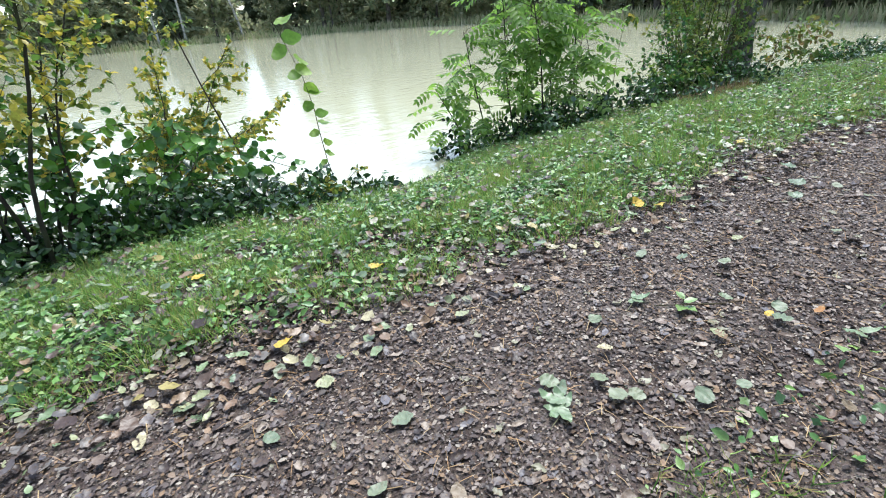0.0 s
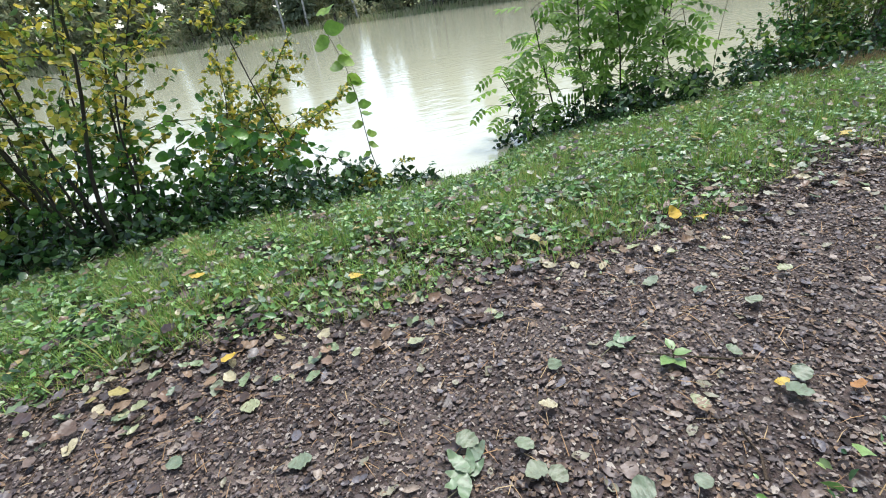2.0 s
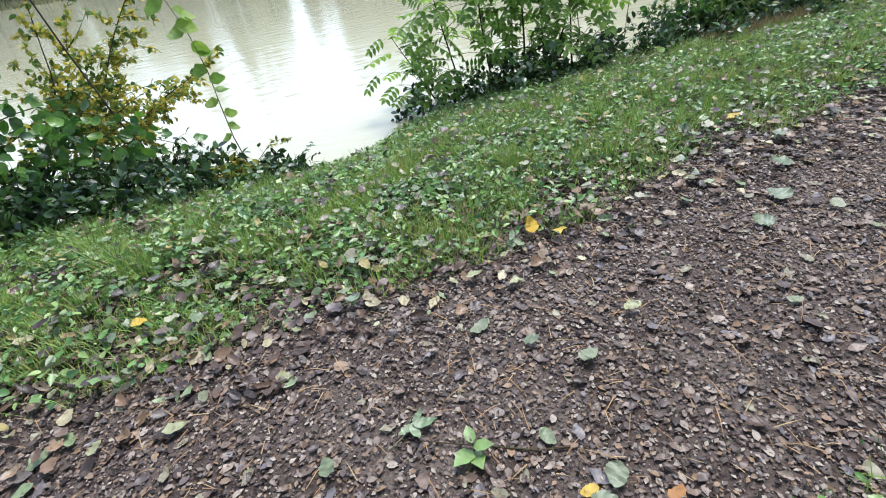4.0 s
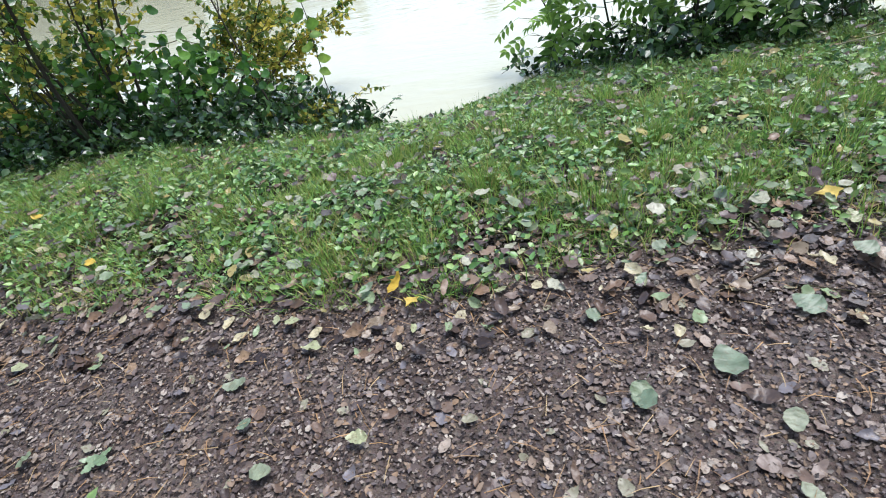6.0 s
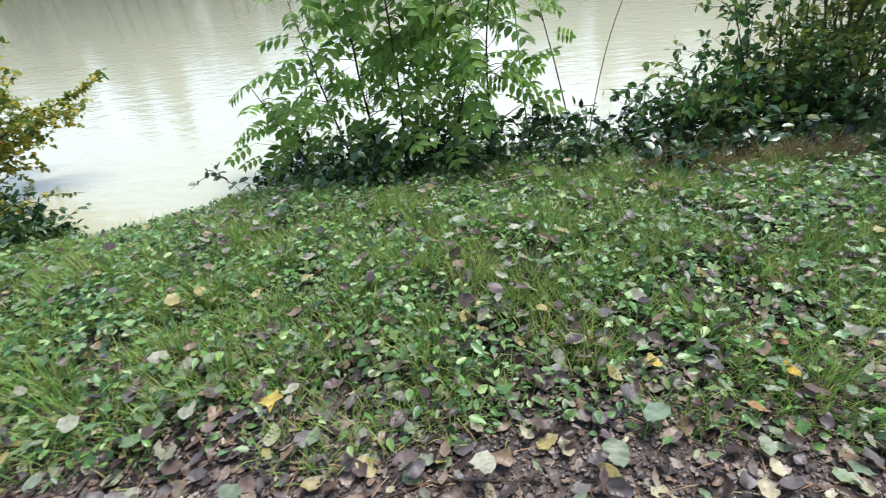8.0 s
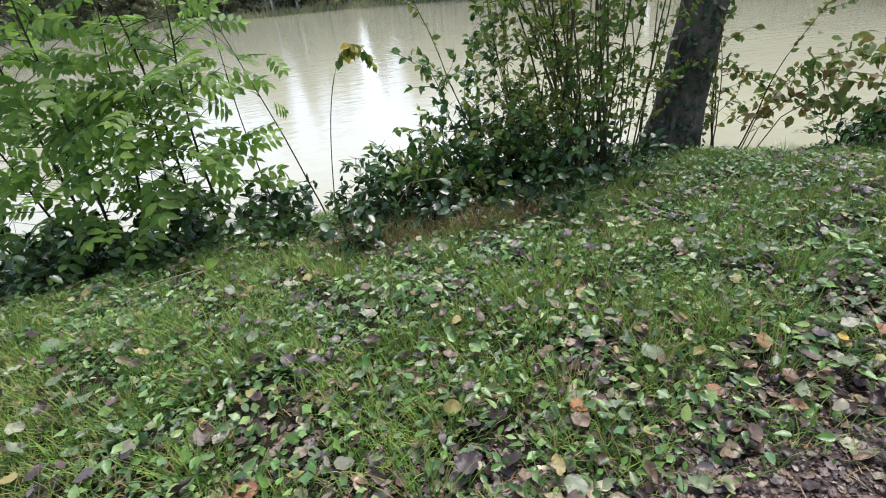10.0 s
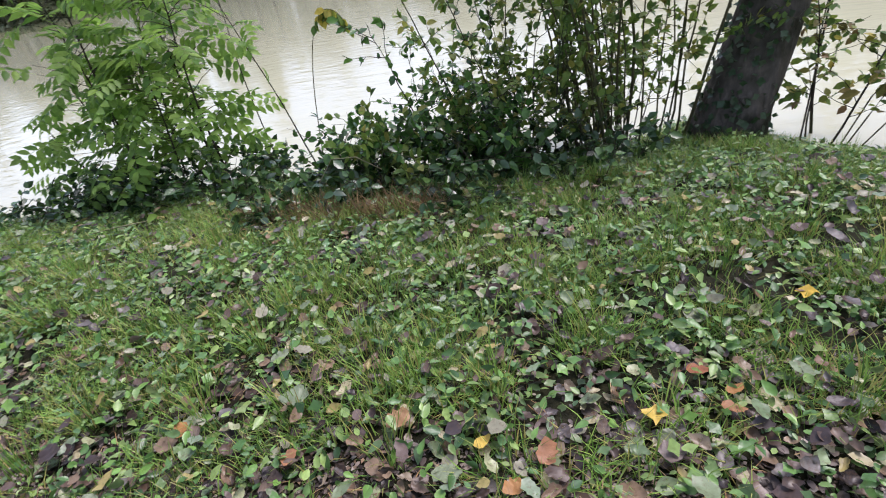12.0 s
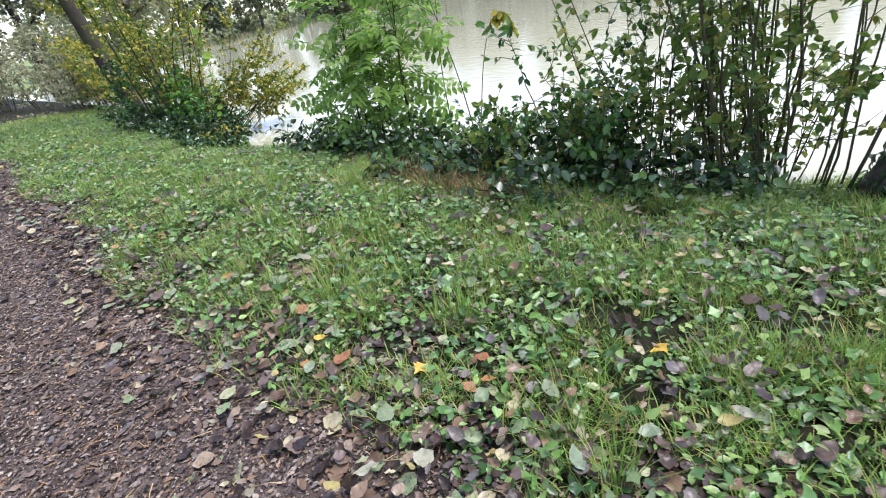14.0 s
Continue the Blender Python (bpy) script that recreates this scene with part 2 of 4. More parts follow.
M_ORANGE = leaf_mat("orange_fallen_leaf", [(0.36, 0.17, 0.05), (0.34, 0.20, 0.10), (0.28, 0.10, 0.05)], 0.45, 0.2, single=True, spot_amount=0.2)
M_CHIPS = leaf_mat("leaf_crumbs_and_grit", [(0.06, 0.046, 0.041), (0.11, 0.085, 0.074), (0.155, 0.123, 0.103), (0.075, 0.057, 0.05), (0.22, 0.18, 0.15), (0.11, 0.09, 0.084), (0.022, 0.017, 0.015), (0.18, 0.13, 0.09), (0.035, 0.026, 0.022), (0.21, 0.14, 0.085), (0.30, 0.26, 0.21)], 0.44, 0.0, shine=0.2, constant=True)
M_BRAMBLE = leaf_mat("dark_bramble_leaves", [(0.012, 0.035, 0.014), (0.032, 0.078, 0.022), (0.075, 0.15, 0.035), (0.022, 0.055, 0.022)], 0.22, 0.18, shine=0.55, spot_amount=0.08)
M_HAZEL = leaf_mat("yellowing_leaves", [(0.05, 0.11, 0.025), (0.10, 0.19, 0.035), (0.17, 0.25, 0.04), (0.34, 0.34, 0.05), (0.56, 0.44, 0.06), (0.42, 0.37, 0.06), (0.09, 0.16, 0.03)], 0.42, 0.45, spot_amount=0.2)
M_BROAD = leaf_mat("broad_green_leaves", [(0.022, 0.07, 0.022), (0.055, 0.145, 0.026), (0.11, 0.23, 0.045)], 0.27, 0.33, shine=0.5, spot_amount=0.06)
M_PINNATE = leaf_mat("pinnate_green_leaves", [(0.08, 0.18, 0.03), (0.16, 0.30, 0.05), (0.27, 0.42, 0.08), (0.12, 0.24, 0.04)], 0.42, 0.55, spot_amount=0.06)
M_CLUMP = leaf_mat("olive_clump_leaves", [(0.06, 0.12, 0.03), (0.11, 0.20, 0.035), (0.20, 0.28, 0.05), (0.08, 0.15, 0.03), (0.34, 0.32, 0.07)], 0.4, 0.45, spot_amount=0.12)
M_VINE = leaf_mat("broad_vine_leaves", [(0.035, 0.11, 0.018), (0.07, 0.19, 0.022), (0.13, 0.27, 0.035), (0.025, 0.07, 0.02)], 0.26, 0.35, shine=0.5, spot_amount=0.06)
M_HOP = leaf_mat("bright_vine_leaves", [(0.14, 0.27, 0.04), (0.22, 0.34, 0.05)], 0.45, 0.45, spot_amount=0.05)
M_RUST = leaf_mat("green_and_rust_leaves", [(0.06, 0.12, 0.03), (0.12, 0.21, 0.04), (0.20, 0.12, 0.05), (0.20, 0.27, 0.05), (0.11, 0.20, 0.04), (0.42, 0.33, 0.06)], 0.45, 0.4, spot_amount=0.25)
M_IVY = leaf_mat("ivy_leaves", [(0.03, 0.065, 0.03), (0.05, 0.09, 0.04), (0.10, 0.13, 0.08)], 0.3, 0.2, spot_amount=0.05)
# distance haze is put into the colour: far foliage painted paler than real leaves
M_FAR_HAZED = leaf_mat("haze_paled_tree_leaves", [(0.16, 0.21, 0.11), (0.25, 0.29, 0.15), (0.34, 0.34, 0.18), (0.26, 0.26, 0.17)], 0.6, 0.5, spot_amount=0.05)
M_CONIFER_HAZED = leaf_mat("haze_paled_conifer_needles", [(0.12, 0.16, 0.09), (0.18, 0.21, 0.12)], 0.7, 0.45, spot_amount=0.05)
M_FAR_BUSH_HAZED = leaf_mat("haze_paled_bush_leaves", [(0.27, 0.32, 0.17), (0.38, 0.40, 0.23), (0.33, 0.34, 0.21), (0.44, 0.40, 0.23)], 0.6, 0.5, spot_amount=0.05)
# dry tan reeds, lifted a little further for the same haze
M_REED = leaf_mat("dry_reeds", [(0.50, 0.44, 0.29), (0.40, 0.39, 0.22), (0.32, 0.39, 0.17)], 0.7, 0.4, spot_amount=0.05)
M_DRY = leaf_mat("dry_brown_grass", [(0.22, 0.15, 0.07), (0.30, 0.21, 0.10), (0.16, 0.10, 0.05)], 0.7, 0.2, spot_amount=0.1)
M_STEM = bark_mat("dark_stem_bark", (0.022, 0.018, 0.014), (0.085, 0.072, 0.055), 40)
M_STEM_OLIVE = bark_mat("olive_stem_bark", (0.05, 0.05, 0.025), (0.17, 0.15, 0.08), 40)
M_BARK = bark_mat("rough_trunk_bark", (0.008, 0.007, 0.006), (0.25, 0.215, 0.18), 22, 0.85, (0.022, 0.024, 0.013))
M_PEBBLE = leaf_mat("path_pebbles", [(0.14, 0.115, 0.10), (0.25, 0.205, 0.18), (0.36, 0.31, 0.27), (0.09, 0.075, 0.068), (0.29, 0.23, 0.19)], 0.6, 0.0, spot_amount=0.15)
M_STRAW = leaf_mat("orange_brown_straws", [(0.34, 0.20, 0.08), (0.24, 0.14, 0.07), (0.40, 0.29, 0.14)], 0.6, 0.0, spot_amount=0.1)
M_BIRCH = bark_mat("pale_birch_bark", (0.25, 0.24, 0.22), (0.6, 0.58, 0.54), 8)
M_TWIG = bark_mat("fallen_twig_bark", (0.05, 0.035, 0.025), (0.16, 0.12, 0.08), 60)
M_PALE_STEM = bark_mat("pale_dry_stalk", (0.28, 0.25, 0.14), (0.45, 0.42, 0.26), 60)


# ---- leaf shapes: along x from stalk to tip, y across, z up ----
def tri_fan(rim, mid):
    v = [mid] + rim
    return np.array(v, float), np.array([(0, i, i % len(rim) + 1) for i in range(1, len(rim) + 1)])


DIAMOND = (np.array([(0, 0, 0), (0.42, 0.3, 0.05), (1, 0, -0.05), (0.42, -0.3, 0.05)], float), np.array([(0, 2, 1), (0, 3, 2)]))
OVATE = tri_fan([(0, 0, 0), (0.22, -0.27, 0.06), (0.58, -0.30, 0.05), (1, 0, -0.1), (0.58, 0.30, 0.05), (0.22, 0.27, 0.06)], (0.45, 0, -0.02))


def veined(half, tip, fold, curl, stalk=0.22):
    """A leaf folded along its midrib, with a short stalk."""
    v = [(0, 0, 0), (0.33, 0, -fold), (0.68, 0, -fold), (1, 0, -curl)]
    for s, k in ((1, 1.0), (-1, 0.8)):
        v += [(0.10, s * half * 0.62, fold * k), (0.36, s * half, fold * 1.6 * k), (0.70, s * half * tip, fold * k - curl * 0.3)]
    v += [(-stalk, 0.012, 0.02), (-stalk, -0.012, 0.02)]
    f = [(0, 1, 4), (4, 1, 5), (1, 2, 5), (5, 2, 6), (2, 3, 6), (0, 7, 1), (7, 8, 1), (1, 8, 2), (8, 9, 2), (2, 9, 3), (0, 10, 11)]
    return np.array(v, float), np.array(f)




def fallen_shape(half, fold, curl, seed, jag=0.11, steps=7):
    """A fallen leaf with a toothed rim, a midrib, a stalk, and its own curl and crumples."""
    r = np.random.default_rng(seed)
    t = np.linspace(0, 1, steps + 1)
    arch = curl * (t - 0.45) ** 2 * 4 + r.normal(0, 0.012, steps + 1)
    sway = 0.05 * np.sin(t * 3.0 + r.uniform(0, 6))
    v = [(t[i], sway[i], arch[i]) for i in range(steps + 1)]
    f = []
    for s in (1, -1):
        k = len(v)
        lift = fold * r.uniform(0.3, 1.6)
        for i in range(1, steps):
            w = half * math.sin(math.pi * t[i] ** 0.75) ** 0.75 * (1 + r.normal(0, jag))
            v.append((t[i] + r.normal(0.02, 0.03), sway[i] + s * w, arch[i] + lift * (w / half) ** 2 + r.normal(0, 0.04)))
        for i in range(steps):
            a, b = (0 if i == 0 else k + i - 1), (steps if i == steps - 1 else k + i)
            for tri in ((i, i + 1, b), (i, b, a)):
                if len(set(tri)) == 3:
                    f.append(tri if s < 0 else tri[::-1])
    k = len(v)
    v += [(-0.28, sway[0] + 0.03, 0.03), (-0.28, sway[0] + 0.012, 0.03)]
    f.append((0, k, k + 1))
    return np.array(v, float), np.array(f)


HEART = fallen_shape(0.44, 0.07, 0.14, 77, 0.07, 8)
ROUND, LONG, ROLLED = veined(0.42, 0.66, 0.05, 0.05), veined(0.29, 0.62, 0.05, 0.10), veined(0.30, 0.7, 0.13, 0.12)


def worn(shape, amount, seed):
    """The same leaf, crumpled and with an uneven rim."""
    r = np.random.default_rng(seed)
    v, f = shape
    w = v.copy()
    w[:, :2] *= 1 + r.normal(0, amount, (len(v), 1))
    w[:, 2] += r.normal(0, amount * 0.45, len(v))
    return w, f


def lobed(n_lobes, depth, up=0.05):
    rim = [(0.0, 0.0, 0.0)]
    for i in range(n_lobes):
        a = math.pi * (1.18 - 1.18 * 2 * (i + 0.5) / n_lobes)
        rim_r = 0.62 if i == n_lobes // 2 else 0.5
        rim.append((0.42 + rim_r * math.cos(a), rim_r * math.sin(a), up * (-1) ** i))
        if i < n_lobes - 1:
            b = math.pi * (1.18 - 1.18 * 2 * (i + 1) / n_lobes)
            rim.append((0.42 + depth * math.cos(b), depth * math.sin(b), up))
    return tri_fan(rim, (0.42, 0, -0.02))


MAPLE, HOP = lobed(5, 0.27), lobed(5, 0.36)
BLADE = (np.array([(0, 0.5, 0), (0, -0.5, 0), (0.5, 0.4, 0.10), (0.5, -0.4, 0.10), (1, 0, 0)], float), np.array([(0, 1, 3), (0, 3, 2), (2, 3, 4)]))


def pinnate(pairs, width=0.34):
    """A compound leaf: a thin midrib and leaflets in pairs."""
    vs, fs = [np.array([(0, 0.008, 0), (0, -0.008, 0), (0.55, 0.006, 0.05), (0.55, -0.006, 0.05), (1, 0, -0.06)])], [np.array([(0, 1, 3), (0, 3, 2), (2, 3, 4)])]
    base = 5
    dv, df = OVATE
    spots = [(0.25 + 0.62 * i / (pairs - 1), s) for i in range(pairs) for s in (-1, 1)] + [(0.9, 0)]
    for t, s in spots:
        ang = radians(62) * s
        size = width * (1.0 - 0.35 * abs(t - 0.5))
        x, y = dv[:, 0] * size, dv[:, 1] * size * 0.82
        z = 0.05 * math.sin(math.pi * t) - 0.06 * t * t + dv[:, 2] * size - 0.25 * dv[:, 0] * size * abs(s)
        vs.append(np.stack([t + x * math.cos(ang) - y * math.sin(ang), x * math.sin(ang) + y * math.cos(ang), z], 1))
        fs.append(df + base)
        base += len(dv)
    return np.concatenate(vs), np.concatenate(fs)


PINNATE = pinnate(4, 0.34)


def scatter(shape, p, axis, normal, size, width=None):
    """Many leaves of one shape as arrays of vertices and triangles."""
    tv, tf = shape
    p, a = np.asarray(p, float), unit(axis)
    nrm = np.asarray(normal, float)
    nrm = unit(nrm - (nrm * a).sum(1, keepdims=True) * a + 1e-6)
    b = np.cross(nrm, a)
    s = np.asarray(size, float)[:, None, None]
    w = s if width is None else np.asarray(width, float)[:, None, None]
    v = p[:, None] + s * tv[None, :, :1] * a[:, None] + w * tv[None, :, 1:2] * b[:, None] + s * tv[None, :, 2:] * nrm[:, None]
    f = tf[None] + (np.arange(len(p)) * len(tv))[:, None, None]
    return v.reshape(-1, 3), f.reshape(-1, 3)


def join(pieces):
    vs, fs, k = [], [], 0
    for v, f in pieces:
        vs.append(v), fs.append(f + k)
        k += len(v)
    return np.concatenate(vs), np.concatenate(fs)


def tube(points, radii, sides=6):
    pts, rad = np.asarray(points, float), np.asarray(radii, float)
    d = unit(np.gradient(pts, axis=0))
    ref = np.where(np.abs(d[:, 2:]) > 0.9, [[1.0, 0, 0]], [[0, 0, 1.0]])
    u = unit(np.cross(d, ref))
    w = np.cross(d, u)
    ang = np.linspace(0, 2 * math.pi, sides, endpoint=False)
    ring = pts[:, None] + rad[:, None, None] * (np.cos(ang)[None, :, None] * u[:, None] + np.sin(ang)[None, :, None] * w[:, None])
    f = []
    for i in range(len(pts) - 1):
        for j in range(sides):
            a, b = i * sides + j, i * sides + (j + 1) % sides
            f += [(a, b, b + sides), (a, b + sides, a + sides)]
    tip = len(pts) * sides
    f += [((len(pts) - 1) * sides + j, (len(pts) - 1) * sides + (j + 1) % sides, tip) for j in range(sides)]
    return np.concatenate([ring.reshape(-1, 3), pts[-1:]]), np.array(f)


def grow(p, d, length, bend=0.25, up=0.15, seg=8, r=None):
    """A wandering line of points from p towards d."""
    r = r or rng
    pts, d = [np.array(p, float)], unit(np.array(d, float))
    for _ in range(seg):
        d = unit(d + r.normal(0, bend / seg ** 0.5, 3) + np.array([0, 0, up / seg]))
        pts.append(pts[-1] + d * length / seg)
    return np.array(pts)


def along(pts, t):
    k = np.clip(np.asarray(t) * (len(pts) - 1), 0, len(pts) - 1.001)
    i = k.astype(int)
    f = (k - i)[:, None]
    return pts[i] * (1 - f) + pts[i + 1] * f, unit(pts[i + 1] - pts[i])


def leaves_on(lines, per_metre, size, spread=0.75, up=0.85, start=0.1, r=None):
    """Places, axes and normals of leaves that sit along the lines."""
    r = r or rng
    ps, ax = [], []
    for ln in lines:
        length = np.linalg.norm(np.diff(ln, axis=0), axis=1).sum()
        k = max(1, int(length * per_metre))
        p, d = along(ln, r.uniform(start, 1, k))
        ps.append(p)
        ax.append(unit(d * 0.5 + r.normal(0, spread, (k, 3)) + [0, 0, -0.15]))
    p, a = np.concatenate(ps), np.concatenate(ax)
    nrm = r.normal(0, 0.5, p.shape) + [0, 0, up]
    return p, a, nrm, r.uniform(size[0], size[1], len(p))


def shrub(name, label, category, base, stems, height, lean, leaf, mat, leaf_size, per_metre, stem_mat, r0=0.012, spread=0.35, twigs=9, twig_len=0.5,
          start=0.25, seed=0, group="", droop=0.0, leaf_start=0.1, footprint=0.2):
    """A shrub: single stems from the ground, twigs off them, leaves along the twigs."""
    r = np.random.default_rng(seed)
    bx, by = base
    z0 = float(ground_height(bx, by))
    ob = thing(name, label, category, group, (bx, by, z0))
    lines = []
    for s in range(stems):
        a = r.uniform(0, 2 * math.pi)
        q = r.uniform(0, footprint)
        off = np.array([q * math.cos(a), q * math.sin(a), 0])
        off[2] = float(ground_height(bx + off[0], by + off[1])) - z0 - 0.05
        d = np.array([spread * math.cos(a) + lean[0], spread * math.sin(a) + lean[1], 1.0])
        h = height * r.uniform(0.65, 1.1)
        pts = grow(off, d, h, 0.22, 0.25 - droop, 10, r)
        rad = r0 * r.uniform(0.6, 1.2) * np.linspace(1, 0.25, len(pts))
        part("stem", *tube(pts, rad, 6), stem_mat, ob, smooth=True)
        for _ in range(twigs):
            t = r.uniform(start, 1.0)
            p, dd = along(pts, np.array([t]))
            sd = r.normal(0, 1, 3) * [1, 1, 0.4] + dd[0] * 0.7
            lines.append(grow(p[0], sd, twig_len * r.uniform(0.4, 1.2) * (1.2 - 0.5 * t), 0.4, -droop, 5, r))
        lines.append(pts[int(len(pts) * 0.7):])
    if lines:
        tagged(part("branchwork", *join([tube(t, np.linspace(0.0035, 0.0012, len(t)), 4) for t in lines]), stem_mat, ob), kind="stuff")
        part("foliage", *scatter(leaf, *leaves_on(lines, per_metre, leaf_size, start=leaf_start, r=r)), mat, ob)
    return ob


# ---- ground and water ----
def stretch(lo, hi, step, far, growth=1.22):
    core = list(np.arange(lo, hi + step / 2, step))
    out, s = [], step
    a, b = core[0], core[-1]
    left, right = [], []
    while a > -far:
        s *= growth
        a -= s
        left.append(a)
    s = step
    while b < far:
        s *= growth
        b += s
        right.append(b)
    return np.array(left[::-1] + core + right)


gx, gy = stretch(-2.5, 15.5, 0.07, 600, 1.09), stretch(-3.2, 4.6, 0.06, 600, 1.09)
GX, GY = np.meshgrid(gx, gy, indexing="ij")
GZ = ground_height(GX, GY)
idx = np.arange(GX.size).reshape(GX.shape)
quads = np.stack([idx[:-1, :-1], idx[1:, :-1], idx[1:, 1:], idx[:-1, 1:]], -1).reshape(-1, 4)
ground = part("ground", np.stack([GX, GY, GZ], -1).reshape(-1, 3), quads, M_GROUND, smooth=True)
tagged(ground, "brown leaf-strewn earth path with grassy bank sloping to the lake", "ground", kind="structure")
wx, wy = np.meshgrid(np.linspace(-75, 60, 60), np.linspace(1.5, 75, 40), indexing="ij")
idx = np.arange(wx.size).reshape(wx.shape)
quads = np.stack([idx[:-1, :-1], idx[1:, :-1], idx[1:, 1:], idx[:-1, 1:]], -1).reshape(-1, 4)
water = part("water", np.stack([wx, wy, np.full_like(wx, WATER)], -1).reshape(-1, 3), quads, M_WATER, smooth=True)
tagged(water, "still olive-green murky lake reflecting pale sky and trees", "lake", kind="structure")

# ---- the left bank: yellowing shrub, brambles, vine ----
shrub("hazel_shrub", "tall shrub with dark stems and yellowing leaves at the water", "shrub", (-0.35, 3.0), 9, 3.3, (0.09, 0.06), OVATE, M_HAZEL, (0.055, 0.09), 36, M_STEM,
      0.021, 0.16, 15, 0.75, 0.38, seed=11, footprint=0.5)
shrub("hazel_shrub", "leaning shrub with yellow autumn leaves over the water", "shrub", (0.6, 3.55), 8, 2.3, (0.5, 0.75), OVATE, M_HAZEL, (0.05, 0.085), 60, M_STEM,
      0.012, 0.3, 13, 0.55, 0.4, seed=12, footprint=0.25, droop=0.3)
shrub("hazel_shrub", "shrub with broad dark green leaves on the bank", "shrub", (0.35, 2.95), 9, 0.95, (0.12, 0.0), OVATE, M_BROAD, (0.09, 0.15), 22, M_STEM,
      0.012, 0.5, 9, 0.5, 0.25, seed=13, footprint=0.4)
shrub("hazel_shrub", "shrub with broad dark green leaves on the bank", "shrub", (-1.3, 3.1), 10, 1.9, (0.0, 0.05), OVATE, M_BROAD, (0.07, 0.12), 24, M_STEM,
      0.013, 0.45, 10, 0.6, 0.2, seed=14, footprint=0.5)


def trailing_vine(base, label, lines, leaf, n, mat, seed, name="trailing_vine", category="vine", shape=None):
    """A climber that arches over the thicket, large leaves standing along it."""
    r = np.random.default_rng(seed)
    ob = thing(name, label, category, at=(*base, float(ground_height(*base))))
    dense = []
    for ln in lines:
        ln = along(np.array(ln, float), np.linspace(0, 1, 14))[0]
        part("stem", *tube(ln, np.linspace(0.007, 0.003, 14), 5), M_STEM_OLIVE, ob, smooth=True)
        dense.append(ln)
    pts = [along(ln, r.uniform(0.25, 1, n)) for ln in dense]
    p = np.concatenate([q[0] for q in pts]) + r.normal(0, 0.09, (n * len(pts), 3))
    k = len(p)
    part("foliage", *scatter(shape or HEART, p, r.normal(0, 0.6, (k, 3)) + [0, -0.35, -0.35], r.normal(0, 0.35, (k, 3)) + [0, -0.5, 0.8], r.uniform(*leaf, k)), mat, ob)
    return ob


def bramble(x, y, height, seed, stems=13, leaf=(0.055, 0.10), lean=(0, 0), label="low bramble thicket with dark green leaves on the bank", spread=0.85, foot=0.5, per=24, mat=None):
    return shrub("bramble", label, "bramble", (x, y), stems, height, lean, OVATE, mat or M_BRAMBLE, leaf, per, M_STEM, 0.005, spread, 7, 0.35, 0.15, seed=seed, group="brambles on the bank",
                 droop=0.5, footprint=foot)


for i, (x, y, h) in enumerate([(-2.2, 3.1, 0.9), (-1.3, 2.85, 0.75), (-0.75, 2.7, 0.6), (-0.2, 2.75, 0.6), (0.35, 2.85, 0.6), (0.85, 2.85, 0.6), (1.25, 2.85, 0.62), (1.7, 2.75, 0.55), (2.1, 2.65, 0.42)]):
    bramble(x, y, h, 30 + i, 20, per=34)
bramble(2.0, 2.55, 0.35, 44, 8, (0.06, 0.09), label="low bramble with pale yellow leaves at the water", mat=M_HAZEL, foot=0.25, per=24)

bramble(2.55, 2.62, 0.3, 46, 8, (0.04, 0.08), label="low bramble with small leaves at the water's edge", foot=0.25, per=22)
shrub("hazel_shrub", "arching branches with small yellow-green leaves over the water", "shrub", (0.35, 3.5), 8, 2.4, (0.7, 0.65), OVATE, M_HAZEL, (0.05, 0.085), 42, M_STEM, 0.011, 0.25, 14, 0.65, 0.4, seed=15, droop=0.45, footprint=0.25)
trailing_vine((0.0, 2.85), "climbing vine with broad bright green leaves over brambles", [[(0, 0, 0), (0.15, 0.05, 0.55), (0.5, 0.1, 0.98), (0.95, 0.1, 1.08), (1.4, 0.05, 0.9), (1.75, 0.0, 0.7)],
              [(-0.1, 0, 0), (-0.25, 0.05, 0.6), (0.0, 0.12, 1.05), (0.4, 0.15, 1.2), (0.85, 0.15, 1.15)], [(0.1, 0, 0), (0.5, -0.05, 0.5), (1.0, -0.05, 0.85), (1.5, -0.05, 0.75), (1.95, -0.05, 0.5)]], (0.08, 0.14), 46, M_VINE, 17)
shrub("hazel_shrub", "tall slim stems with green leaves at the water", "shrub", (-0.75, 3.05), 6, 3.3, (0.02, 0.05), OVATE, M_CLUMP, (0.05, 0.09), 36, M_STEM, 0.02, 0.12, 13, 0.8, 0.3, seed=16, droop=0.3, footprint=0.35)

vine = thing("climbing_vine", "thin upright vine stem with bright green lobed leaves", "vine", at=(2.45, 2.75, float(ground_height(2.45, 2.75))))
vz = vine.location.z
vline = np.array([(0, 0, -0.04), (-0.08, 0.03, 0.25), (-0.12, 0.08, 0.5), (-0.13, 0.14, 0.8), (-0.13, 0.2, 1.1), (-0.17, 0.25, 1.4), (-0.24, 0.3, 1.65), (-0.34, 0.34, 1.95)])
part("stem", *tube(vline, np.linspace(0.006, 0.003, 8), 5), M_STEM_OLIVE, vine, smooth=True)
k = 15
vp, vd = along(vline, np.linspace(0.30, 0.98, k))
va = rng.normal(0, 0.35, (k, 3)) + np.stack([np.where(np.arange(k) % 3, 1.0, -0.8), np.full(k, -0.3), np.full(k, -0.3)], 1)
part("foliage", *scatter(HEART, vp, va, rng.normal(0, 0.4, (k, 3)) + [0, -0.8, 0.7], np.linspace(0.11, 0.21, k)), M_HOP, vine)

